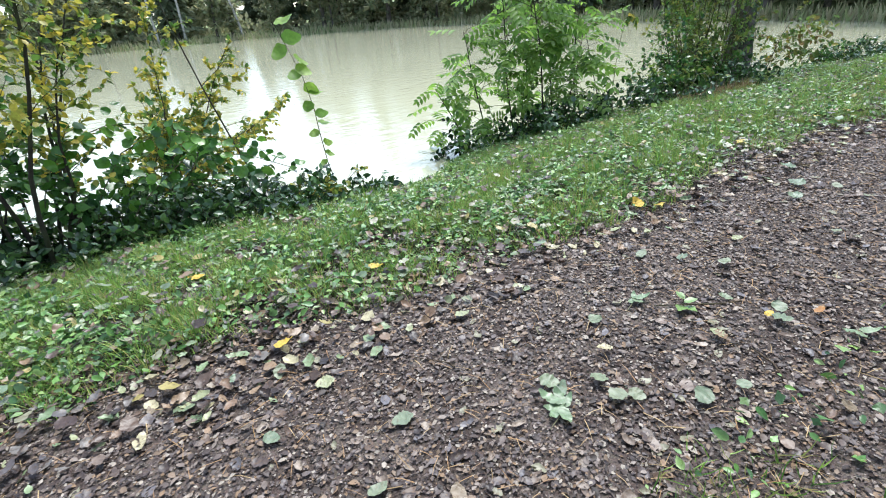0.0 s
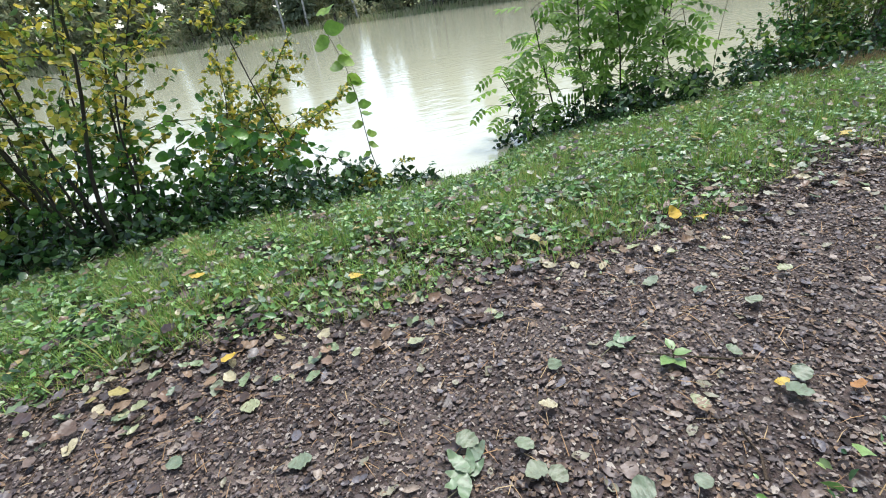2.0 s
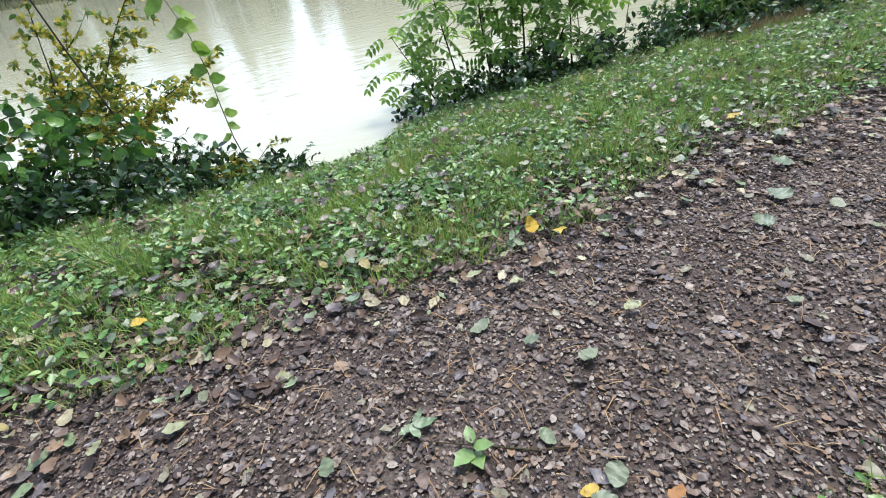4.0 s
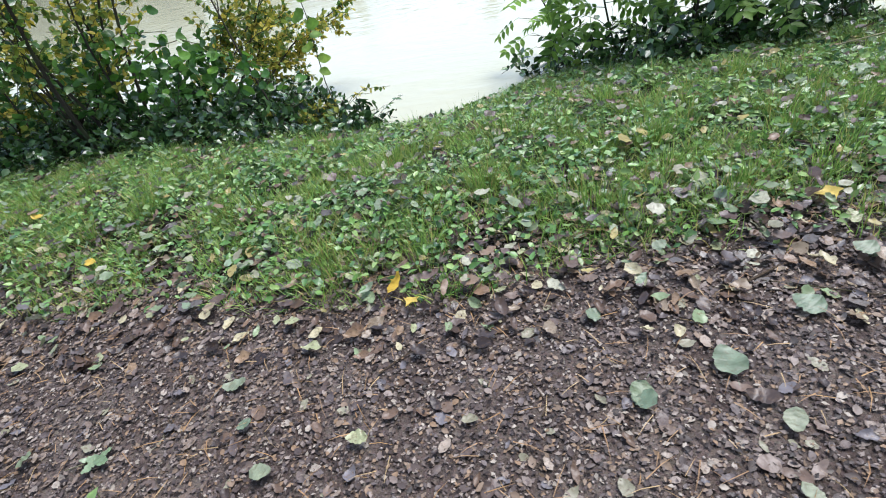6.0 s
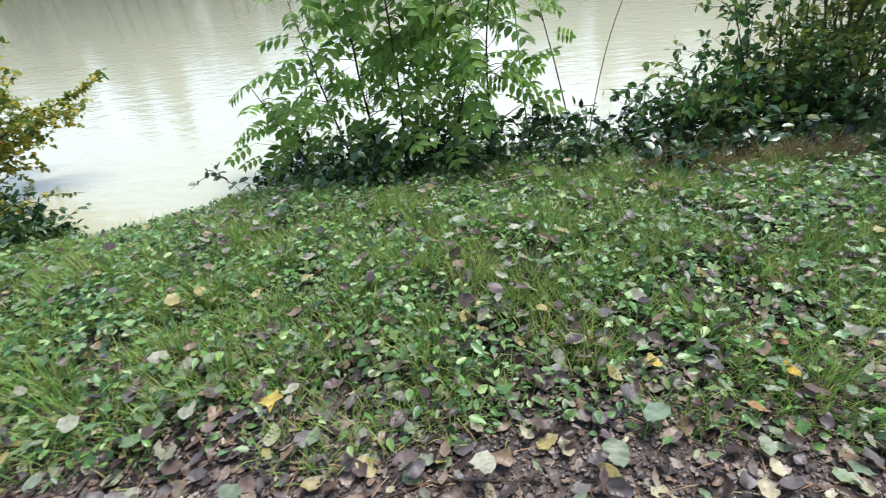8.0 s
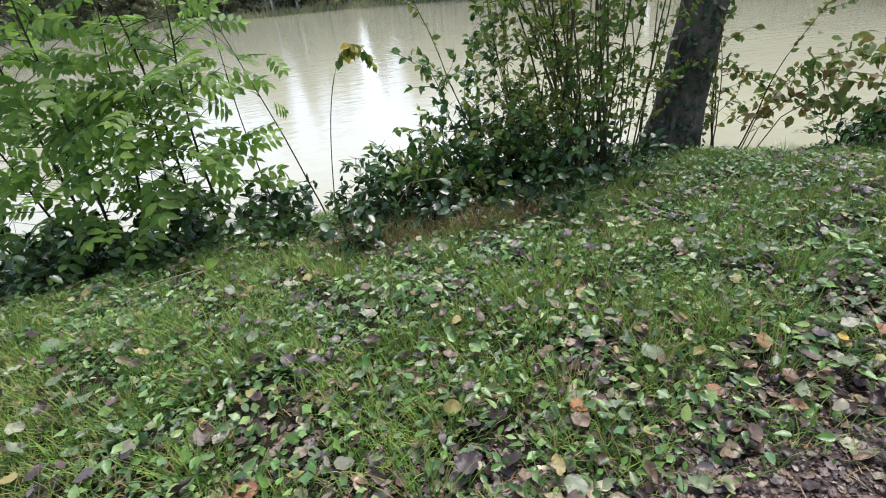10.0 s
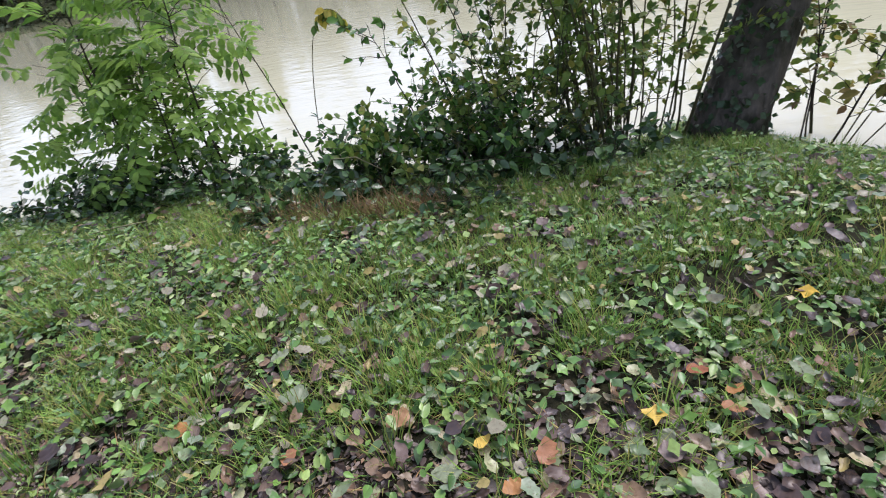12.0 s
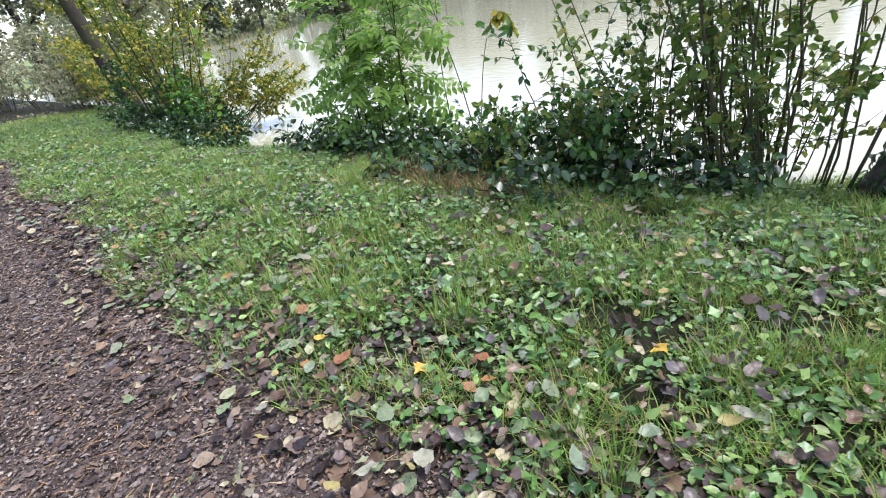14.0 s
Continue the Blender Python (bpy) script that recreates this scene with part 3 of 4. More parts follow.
pole = thing("bare_sapling", "bare dark leaning sapling stem by the water", "sapling", at=(1.62, 2.95, float(ground_height(1.62, 2.95))))
part("stem", *tube(np.array([(0.03, 0, -0.05), (-0.05, 0.04, 0.4), (-0.17, 0.12, 0.85), (-0.3, 0.25, 1.4), (-0.42, 0.4, 2.0), (-0.5, 0.5, 2.7)]), np.linspace(0.012, 0.005, 6), 6), M_STEM, pole, smooth=True)
pl = [grow((-0.17, 0.12, 0.85), (0.7, 0.2, 0.3), 0.7, 0.3, 0.1, 6), grow((-0.3, 0.25, 1.4), (0.6, -0.2, 0.4), 0.5, 0.3, 0.1, 6), grow((-0.42, 0.4, 2.0), (-0.5, 0.2, 0.4), 0.5, 0.3, 0.1, 6)]
for t in pl:
    part("branch", *tube(t, np.linspace(0.004, 0.0015, len(t)), 4), M_STEM, pole)
part("foliage", *scatter(OVATE, *leaves_on(pl, 22, (0.05, 0.09))), M_HAZEL, pole)

twig = thing("water_twig", "thin twig with a few pale yellow-brown leaves over water", "twig", at=(2.35, 2.75, float(ground_height(2.35, 2.75))))
tl = [np.array([(0, 0, -0.03), (0.1, 0.06, 0.2), (0.3, 0.18, 0.33), (0.55, 0.33, 0.26)]), np.array([(0.1, 0.06, 0.2), (0.25, 0.0, 0.35), (0.42, 0.05, 0.32)])]
part("stem", *join([tube(t, np.linspace(0.004, 0.0015, len(t)), 4) for t in tl]), M_STEM_OLIVE, twig)
part("foliage", *scatter(OVATE, *leaves_on(tl, 30, (0.035, 0.055), start=0.45)), M_HAZEL, twig)

# ---- the middle bank: saplings with compound leaves, brambles, thin stems ----
def sapling(x, y, height, lean, seed, n_leaves, leaf_len=(0.27, 0.46), low=0.12, r0=0.014, label="young tree with green feathered leaves at the water", mat=None, stem_mat=None):
    r = np.random.default_rng(seed)
    z0 = float(ground_height(x, y))
    ob = thing("sapling", label, "sapling", "saplings on the bank", (x, y, z0))
    pts = grow((0, 0, -0.05), (lean[0], lean[1], 1.0), height, 0.12, 0.1, 10, r)
    part("stem", *tube(pts, r0 * np.linspace(1, 0.3, len(pts)), 6), stem_mat or M_STEM, ob, smooth=True)
    t = r.uniform(low, 1.0, n_leaves)
    p, d = along(pts, t)
    a = r.uniform(0, 2 * math.pi, n_leaves)
    ax = np.stack([np.cos(a), np.sin(a), r.uniform(-0.1, 0.7, n_leaves)], 1)
    # short side shoots carry the leaves away from the stem
    reach = r.uniform(0.0, 0.6, n_leaves) * (1.2 - 0.7 * t)
    q = p + (unit(ax) + [0, 0, 0.15]) * reach[:, None]
    shoots = [tube(np.array([p[i], (p[i] + q[i]) / 2 + [0, 0, 0.02], q[i]]), [0.004, 0.003, 0.002], 4) for i in range(n_leaves) if reach[i] > 0.08]
    tagged(part("branchwork", *join(shoots), stem_mat or M_STEM, ob), kind="stuff")
    part("foliage", *scatter(PINNATE, q, ax * [1, 1, 0.8] - [0, 0, 0.45] + r.normal(0, 0.25, (n_leaves, 3)), r.normal(0, 0.45, (n_leaves, 3)) + [0, -0.3, 1], r.uniform(*leaf_len, n_leaves)), mat or M_PINNATE, ob)
    return ob


sapling(5.88, 3.30, 2.9, (0.02, 0.05), 51, 70)
sapling(5.62, 3.62, 2.7, (-0.08, 0.05), 52, 62)
sapling(5.35, 3.85, 1.9, (-0.3, 0.1), 53, 48)
sapling(4.95, 3.75, 1.25, (-0.55, 0.12), 54, 28, low=0.2)
sapling(6.3, 3.35, 1.5, (0.1, 0.05), 55, 38, low=0.3, label="light green sapling with feathered leaves among brambles")
sapling(6.0, 3.75, 2.3, (0.05, 0.05), 56, 44, low=0.2)
sapling(6.75, 3.45, 2.2, (0.0, 0.05), 59, 44, low=0.15, label="light green sapling with feathered leaves among brambles")
sapling(6.45, 3.7, 2.8, (0.02, 0.03), 50, 50, low=0.2)
sapling(7.2, 3.75, 2.4, (-0.16, 0.12), 57, 9, (0.2, 0.3), 0.62, 0.008, "thin bare sapling with a few leaves at the top")
sapling(7.68, 3.72, 2.4, (-0.2, 0.1), 58, 10, (0.2, 0.3), 0.5, 0.009, "thin forked sapling with a few leaves at the top")
hang = thing("sapling", "thin sapling with hanging withered yellow leaves", "sapling", "saplings on the bank", (7.75, 3.6, float(ground_height(7.75, 3.6))))
hl = np.array([(0, 0, -0.05), (0.06, 0.05, 0.5), (0.14, 0.08, 1.0), (0.26, 0.1, 1.42), (0.42, 0.11, 1.62), (0.56, 0.12, 1.55), (0.62, 0.12, 1.38)])
hl = along(hl, np.linspace(0, 1, 22))[0]
for _ in range(3):
    hl[1:-1] = (hl[:-2] + hl[1:-1] * 2 + hl[2:]) / 4
part("stem", *tube(hl, np.linspace(0.006, 0.002, 22), 5), M_STEM_OLIVE, hang, smooth=True)
hp, hd = along(hl, rng.uniform(0.55, 1, 38))
part("foliage", *scatter(OVATE, hp, rng.normal(0, 0.35, (38, 3)) + [0, 0, -0.9], rng.normal(0, 1, (38, 3)), rng.uniform(0.07, 0.14, 38)), M_HAZEL, hang)

for i, (x, y, h) in enumerate([(4.75, 3.45, 0.6), (5.2, 3.3, 0.75), (5.75, 3.1, 0.6), (6.3, 3.05, 0.75), (6.9, 3.0, 0.75), (7.4, 2.95, 0.7), (8.0, 2.75, 0.5), (8.6, 2.8, 0.75),
                               (9.1, 2.85, 0.72), (9.3, 3.3, 0.75), (9.7, 2.8, 0.8), (10.2, 2.9, 0.85), (6.6, 3.5, 0.7)]):
    bramble(x, y, h * 0.9, 60 + i, 12, (0.06, 0.11), per=18)
for i, (x, y, h) in enumerate([(8.5, 3.15, 0.65), (8.9, 3.2, 0.85)]):
    shrub("leafy_shrub", "loose green shrub among the brambles on the bank", "shrub", (x, y), 8, h, (0, 0), OVATE, M_CLUMP if i % 2 else M_BROAD, (0.06, 0.11), 20, M_STEM, 0.008, 0.5, 8, 0.5, 0.25, seed=85 + i, group="shrubs on the bank", footprint=0.35)
shrub("leafy_shrub", "bushy dark green shrub beside the multi-stemmed clump", "shrub", (9.35, 3.2), 10, 0.85, (0, 0), OVATE, M_BROAD, (0.06, 0.10), 20, M_STEM, 0.009, 0.4, 10, 0.5, 0.2, seed=80, footprint=0.4)
shrub("leafy_shrub", "bushy dark green shrub beside the multi-stemmed clump", "shrub", (9.95, 3.35), 8, 1.15, (0, 0), OVATE, M_CLUMP, (0.055, 0.09), 18, M_STEM, 0.009, 0.35, 10, 0.5, 0.25, seed=81, footprint=0.4)
shrub("leafy_shrub", "tall open shrub with thin twigs and scattered green leaves", "shrub", (9.85, 3.5), 9, 2.2, (-0.18, 0.0), OVATE, M_CLUMP, (0.055, 0.10), 22, M_STEM, 0.009, 0.28, 10, 0.55, 0.3, seed=83, footprint=0.4)
shrub("leafy_shrub", "open dark green shrub standing above the brambles", "shrub", (9.1, 3.55), 7, 1.5, (-0.05, 0.05), OVATE, M_BROAD, (0.055, 0.10), 20, M_STEM, 0.008, 0.3, 8, 0.5, 0.3, seed=84, footprint=0.35)
shrub("stem_clump", "clump of many thin upright stems with sparse leaves", "shrub", (10.75, 3.7), 36, 3.5, (-0.05, 0.02), OVATE, M_CLUMP, (0.05, 0.09), 27, M_STEM_OLIVE, 0.014, 0.22, 9, 0.5, 0.22, seed=82,
      footprint=0.5)

for i, (x, y, h) in enumerate([(10.3, 3.7, 1.0), (10.6, 4.0, 1.2)]):
    shrub("leafy_shrub", "leafy olive-green shrub behind the thin stems", "shrub", (x, y), 9, h, (0, 0), OVATE, M_CLUMP, (0.05, 0.085), 18, M_STEM, 0.008, 0.4, 8, 0.5, 0.2, seed=186 + i, group="shrubs on the bank", footprint=0.35)
arch = thing("dry_stalk", "pale arching dry stalk over the brambles", "stalk", at=(8.2, 2.45, float(ground_height(8.2, 2.45))))
part("stem", *tube(np.array([(0, 0, -0.03), (0.06, 0.02, 0.25), (0.2, 0.05, 0.42), (0.4, 0.05, 0.42), (0.58, 0.05, 0.3)]), np.linspace(0.006, 0.003, 5), 5), M_PALE_STEM, arch, smooth=True)
stick = thing("fallen_stalk", "pale fallen stalk with one leaf lying in grass", "stalk", at=(6.55, 2.1, float(ground_height(6.55, 2.1))))
part("stem", *tube(np.array([(-0.35, -0.02, 0.05), (0, 0, 0.1), (0.35, 0.03, 0.13)]), [0.007, 0.006, 0.005], 5), M_PALE_STEM, stick, smooth=True)
part("leaf", *scatter(ROUND, [(0.33, 0.03, 0.13)], [(1, 0.2, 0.3)], [(0, -0.5, 1)], [0.11]), M_HOP, stick)

# dry brown grass at the foot of the brambles
k = 1600
dx = rng.uniform(7.7, 9.3, k)
dy = 2.2 + 0.1 * rng.normal(0, 1, k)
part("dry_grass", *scatter(BLADE, np.stack([dx, dy, ground_height(dx, dy)], 1), rng.normal(0, 0.7, (k, 3)) + [0, -0.4, 0.5], rng.normal(0, 1, (k, 3)) + [0, 0, 1], rng.uniform(0.12, 0.32, k), np.full(k, 0.010)), M_DRY)
tagged(bpy.data.objects["dry_grass"], "tangle of dry brown grass under brambles", "dry grass", kind="stuff")

# ---- the leaning tree with ivy ----
tree = thing("bank_tree", "mature tree trunk with rough bark and ivy at the water", "tree", at=(11.62, 3.72, float(ground_height(11.62, 3.72))))
tp = np.array([(0, 0, -0.15), (0.0, 0.0, 0.05), (0.09, 0.05, 0.4), (0.27, 0.18, 1.1), (0.56, 0.4, 2.2), (0.9, 0.65, 3.6), (1.3, 0.95, 5.5), (1.8, 1.3, 8.0)])
tp = np.concatenate([along(tp, np.linspace(0, 1, 40))[0]])
tr = np.interp(tp[:, 2], [-0.15, 0.05, 0.4, 1.2, 3.6, 8], [0.40, 0.33, 0.27, 0.24, 0.2, 0.1])
tv, tf = tube(tp, tr, 44)
ang = np.arctan2(tv[:, 1], tv[:, 0])
tv[:, :2] += (0.016 * np.sin(ang * 11 + 1.5 * np.sin(tv[:, 2] * 3))[:, None] + 0.03 * np.sin(ang * 4)[:, None] * np.clip(0.6 - tv[:, 2:3], 0, 0.8)) * unit(tv[:, :2])
part("trunk", tv, tf, M_BARK, tree, smooth=True)
limbs = [grow(along(tp, np.array([t]))[0][0], d, ln, 0.3, 0.3, 9) for t, d, ln in ((0.62, (1, 0.5, 0.9), 2.8), (0.7, (-0.9, 0.6, 0.9), 2.8), (0.8, (0.5, -0.8, 0.9), 2.4), (0.88, (-0.6, -0.6, 1), 2.2), (0.95, (0.3, 0.6, 1), 2.2))]
for ln in limbs:
    part("limb", *tube(ln, np.linspace(0.07, 0.02, len(ln)), 8), M_BARK, tree, smooth=True)
sub = [grow(along(ln, np.array([t]))[0][0], rng.normal(0, 1, 3) + [0, 0, 0.4], 1.3, 0.4, 0, 6) for ln in limbs for t in rng.uniform(0.3, 1, 9)]
part("crown", *scatter(OVATE, *leaves_on(sub, 40, (0.07, 0.12))), M_BROAD, tree)
k = 620
it = rng.uniform(0.02, 0.55, k)
ip, idir = along(tp, it)
ia = rng.normal(-2.5, 0.7, k)
ir = np.interp(ip[:, 2], [-0.15, 0.05, 0.4, 1.2, 3.6, 8], [0.40, 0.33, 0.27, 0.24, 0.2, 0.1]) + rng.uniform(0.0, 0.07, k)
out = np.stack([np.cos(ia), np.sin(ia), np.zeros(k)], 1)
part("ivy", *scatter(HOP, ip + out * ir[:, None], rng.normal(0, 0.5, (k, 3)) + [0, 0, -0.6], out + rng.normal(0, 0.35, (k, 3)), rng.uniform(0.04, 0.075, k)), M_IVY, tree, "ivy leaves on the trunk")

# ---- right of the tree ----
shrub("rusty_shrub", "shrub with green and rust-coloured leaves beside the trunk", "shrub", (12.4, 3.7), 4, 2.4, (0.05, 0.03), OVATE, M_RUST, (0.06, 0.10), 22, M_STEM, 0.014, 0.18, 12, 0.5, 0.2, seed=90)
trailing_vine((12.5, 3.6), "arching branches with yellow-green and rust leaves over water", [[(0, 0, 0), (0.2, -0.08, 0.65), (0.75, -0.3, 1.05), (1.25, -0.5, 0.95), (1.7, -0.75, 0.6)], [(0.1, 0, 0), (0.4, -0.1, 0.6), (0.85, -0.25, 0.8), (1.2, -0.4, 0.6), (1.45, -0.5, 0.35)],
              [(0, 0.05, 0), (0.15, 0.0, 0.6), (0.5, -0.1, 1.15), (1.0, -0.3, 1.25), (1.5, -0.5, 1.1)]], (0.09, 0.16), 110, M_RUST, 91, "arching_shrub", "shrub", OVATE)
shrub("rusty_shrub", "low shrub with bright green leaves on the bank", "shrub", (13.3, 3.0), 8, 0.7, (0.1, 0.0), OVATE, M_BROAD, (0.05, 0.09), 26, M_STEM, 0.007, 0.6, 7, 0.35, 0.2, seed=92, footprint=0.4)
for i, (x, y, h) in enumerate([(13.9, 2.9, 0.55), (14.7, 2.95, 0.6), (15.6, 3.0, 0.6), (17.0, 3.1, 0.7)]):
    bramble(x, y, h, 95 + i, 14, (0.06, 0.1))

# ---- back along the path: bank shrubs, a leaning tree, woodland ----
btree = thing("leaning_tree", "slim dark leaning tree on the bank", "tree", at=(-2.7, 2.9, float(ground_height(-2.7, 2.9))))
bl = grow((0, 0, -0.1), (-0.1, -0.1, 1.0), 7.5, 0.12, 0.0, 14, np.random.default_rng(5))
part("trunk", *tube(bl, np.linspace(0.21, 0.07, len(bl)), 12), M_STEM, btree, smooth=True)
bs = [grow(along(bl, np.array([t]))[0][0], rng.normal(0, 1, 3) + [0, 0, 0.3], 1.8, 0.4, 0, 6) for t in rng.uniform(0.4, 1, 26)]
for t in bs:
    part("limb", *tube(t, np.linspace(0.02, 0.004, len(t)), 4), M_BARK, btree)
part("crown", *scatter(OVATE, *leaves_on(bs, 45, (0.09, 0.15))), M_HAZEL, btree)
# the more distant shrubs carry haze as paler leaf colour
for i, (x, y, h, m) in enumerate([(-1.9, 3.6, 1.3, M_HAZEL), (-3.8, 4.3, 1.3, M_BROAD), (-7.0, 3.6, 2.8, M_HAZEL), (-9.0, 2.9, 2.0, M_FAR_BUSH_HAZED), (-9.6, 3.8, 2.6, M_HAZEL), (-11.5, 3.6, 2.6, M_FAR_HAZED), (-14, 2.6, 3.0, M_FAR_BUSH_HAZED),
                                  (-17, 1.5, 3.2, M_FAR_BUSH_HAZED), (-19, -1.0, 3.2, M_FAR_BUSH_HAZED), (-16, -3.6, 2.6, M_FAR_HAZED), (-12.5, -4.2, 2.4, M_FAR_HAZED), (-20.5, -4.0, 3.4, M_FAR_BUSH_HAZED), (-13, 4.4, 4.0, M_FAR_HAZED), (-16, 5, 4.5, M_FAR_BUSH_HAZED), (-20, 6, 5, M_FAR_HAZED), (-22, 2, 5, M_FAR_BUSH_HAZED), (-24, -2, 5, M_FAR_HAZED)]):
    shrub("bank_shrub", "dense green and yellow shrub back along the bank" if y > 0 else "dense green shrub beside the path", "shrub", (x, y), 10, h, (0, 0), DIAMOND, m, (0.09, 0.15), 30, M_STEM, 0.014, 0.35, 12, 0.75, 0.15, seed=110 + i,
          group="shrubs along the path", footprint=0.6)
for i, (x, y, h) in enumerate([(-4.2, 3.3, 0.7), (-5.4, 3.3, 0.7), (-2.0, 3.3, 0.5)]):
    bramble(x, y, h, 140 + i, 16, (0.07, 0.11))


# ---- tall trees on the landward side of the path ----
def big_tree(x, y, height, radius, seed, label, mat, crown_low=0.35, n=70, leaf=(0.2, 0.34), per=9, name="woodland_tree"):
    r = np.random.default_rng(seed)
    ob = thing(name, label, "tree", "trees along the path", (x, y, float(ground_height(x, y))))
    pts = grow((0, 0, -0.2), (0, 0, 1), height, 0.06, 0.0, 14, r)
    part("trunk", *tube(pts, np.linspace(0.028 * height, 0.05, len(pts)), 12), M_BARK, ob, smooth=True)
    ls = []
    for _ in range(16):
        t = r.uniform(crown_low, 0.95)
        a = r.uniform(0, 2 * math.pi)
        ln = grow(along(pts, np.array([t]))[0][0], (math.cos(a), math.sin(a), 0.45), radius * (1.25 - 0.6 * t), 0.25, 0.1, 8, r)
        part("limb", *tube(ln, np.linspace(0.07, 0.015, len(ln)), 6), M_BARK, ob, smooth=True)
        ls.append(ln)
    tw = [grow(along(ls[i % 16], r.uniform(0.25, 1, 1))[0][0], r.normal(0, 1, 3) * [1, 1, 0.6], radius * 0.4, 0.4, -0.1, 5, r) for i in range(n)]
    part("crown", *scatter(DIAMOND, *leaves_on(tw + ls, per * 3, leaf, r=r)), mat, ob)
    return ob


# four unseen trees, added so that their crowns keep sky light off the path
big_tree(-3.5, -6.0, 13, 5.2, 201, "unseen tall broadleaf tree added to overhang and shade the path", M_BROAD, n=150)
big_tree(3.0, -5.2, 14, 5.6, 202, "unseen tall broadleaf tree added to overhang and shade the path", M_HAZEL, n=170)
big_tree(8.5, -5.6, 14, 5.6, 203, "unseen tall broadleaf tree added to overhang and shade the path", M_BROAD, n=170)
big_tree(14.0, -5.4, 13, 5.4, 204, "unseen tall broadleaf tree added to overhang and shade the path", M_HAZEL, n=150)
# woodland farther off, its haze painted as pale leaf colour
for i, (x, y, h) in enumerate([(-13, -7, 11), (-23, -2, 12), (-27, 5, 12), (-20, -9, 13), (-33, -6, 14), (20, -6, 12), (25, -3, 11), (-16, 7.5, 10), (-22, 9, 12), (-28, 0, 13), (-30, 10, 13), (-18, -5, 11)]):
    big_tree(x, y, h, 3.6, 210 + i, "woodland tree beside the path", M_FAR_HAZED, 0.15, 120, (0.25, 0.4), 7)

# ---- the far shore ----
def conifer(seed, height):
    r = np.random.default_rng(seed)
    ob = thing("conifer", "conifer on the far shore with haze-paled needles", "tree", "trees on the far shore")
    part("trunk", *tube(np.array([(0, 0, -0.5), (0, 0, height * 0.5), (0, 0, height)]), [0.18, 0.12, 0.02], 7), M_BARK, ob)
    n = 1500
    t = 1 - np.sqrt(r.uniform(0.0, 0.9, n))
    a = r.uniform(0, 2 * math.pi, n)
    rad = (1 - t) * height * 0.2 * r.uniform(0.3, 1.0, n) * (1 + 0.25 * np.sin(t * 40))
    p = np.stack([np.cos(a) * rad, np.sin(a) * rad, t * height + 0.3], 1)
    ax = np.stack([np.cos(a), np.sin(a), np.full(n, -0.45)], 1)
    # needles paled to stand for haze and the bright open shore
    part("crown", *scatter(DIAMOND, p, ax, r.normal(0, 0.4, (n, 3)) + [0, 0, 1], r.uniform(0.5, 1.0, n)), M_CONIFER_HAZED, ob)
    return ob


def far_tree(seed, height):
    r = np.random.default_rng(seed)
    ob = thing("far_tree", "haze-paled broadleaf tree on the far shore turning yellow-green", "tree", "trees on the far shore")
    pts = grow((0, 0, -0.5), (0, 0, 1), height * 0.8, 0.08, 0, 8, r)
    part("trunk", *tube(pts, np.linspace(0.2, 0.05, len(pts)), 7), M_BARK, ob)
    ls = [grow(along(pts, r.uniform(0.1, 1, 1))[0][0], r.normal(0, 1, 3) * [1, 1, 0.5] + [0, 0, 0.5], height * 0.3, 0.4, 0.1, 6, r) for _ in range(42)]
    part("crown", *scatter(DIAMOND, *leaves_on(ls, 15, (0.35, 0.7), r=r)), M_FAR_HAZED, ob)
    return ob


protos = [conifer(301, 12.5), conifer(302, 10.5), far_tree(303, 10), far_tree(304, 8.5), far_tree(305, 11)]
spots = []
fr = np.random.default_rng(9)
for ring, gap in ((2.5, 3.3), (6.5, 4.0), (12.0, 5.5)):
    a = -0.5
    while a < math.pi + 0.4:
        c, s = math.cos(a), math.sin(a)
        k = (abs(c / (45 + ring)) ** 3 + abs(s / (34 + ring)) ** 3) ** (-1 / 3)
        x, y = -15 + k * c, 24 + k * s
        if y > 5 or x < -30:
            spots.append((x + fr.normal(0, 0.7), y + fr.normal(0, 0.7), ring))
        a += gap / k * fr.uniform(0.7, 1.3)
used = set()
for x, y, ring in spots:
    if x < -62 or (y < 8 and x < 0):
        continue
    kind = int(fr.choice([0, 1, 2, 3, 4], p=[0.14, 0.12, 0.24, 0.25, 0.25] if ring > 4 else [0.06, 0.06, 0.28, 0.3, 0.3]))
    size = fr.uniform(0.7, 1.25) * (0.8 if ring < 4 else 1.1) * (1.25 if x > 20 or x < -18 else 1.0)
    m = pose(x, y, float(ground_height(x, y)), 0, 0, fr.uniform(0, 360)) @ Matrix.Diagonal((size, size, size * fr.uniform(0.85, 1.15), 1))
    if kind not in used:
        used.add(kind)
        protos[kind].matrix_basis = m
    else:
        copy_thing(protos[kind], m)
for x in (4.0, 6.5, 12.0):
    y = 24 + 36 * (1 - abs((x + 15) / 47) ** 3) ** (1 / 3)
    b = thing("birch", "slim pale birch trunk on the far shore", "tree", "birches on the far shore", (x, y - 1.0, float(ground_height(x, y - 1.0))))
    part("trunk", *tube(grow((0, 0, -0.3), (fr.uniform(-0.25, 0.1), -0.1, 1), 9, 0.06, 0, 8, fr), np.linspace(0.14, 0.05, 9), 8), M_BIRCH, b, smooth=True)

# reeds and undergrowth along the far waterline
k = 9000
a = rng.uniform(-0.5, math.pi + 0.2, k)
c, s = np.cos(a), np.sin(a)
rad = (np.abs(c / 45) ** 3 + np.abs(s / 34) ** 3) ** (-1 / 3) * (1 + rng.uniform(-0.004, 0.03, k))
fx, fy = -15 + rad * c, 24 + rad * s
ok = fy > 5
fx, fy = fx[ok], fy[ok]
k = len(fx)
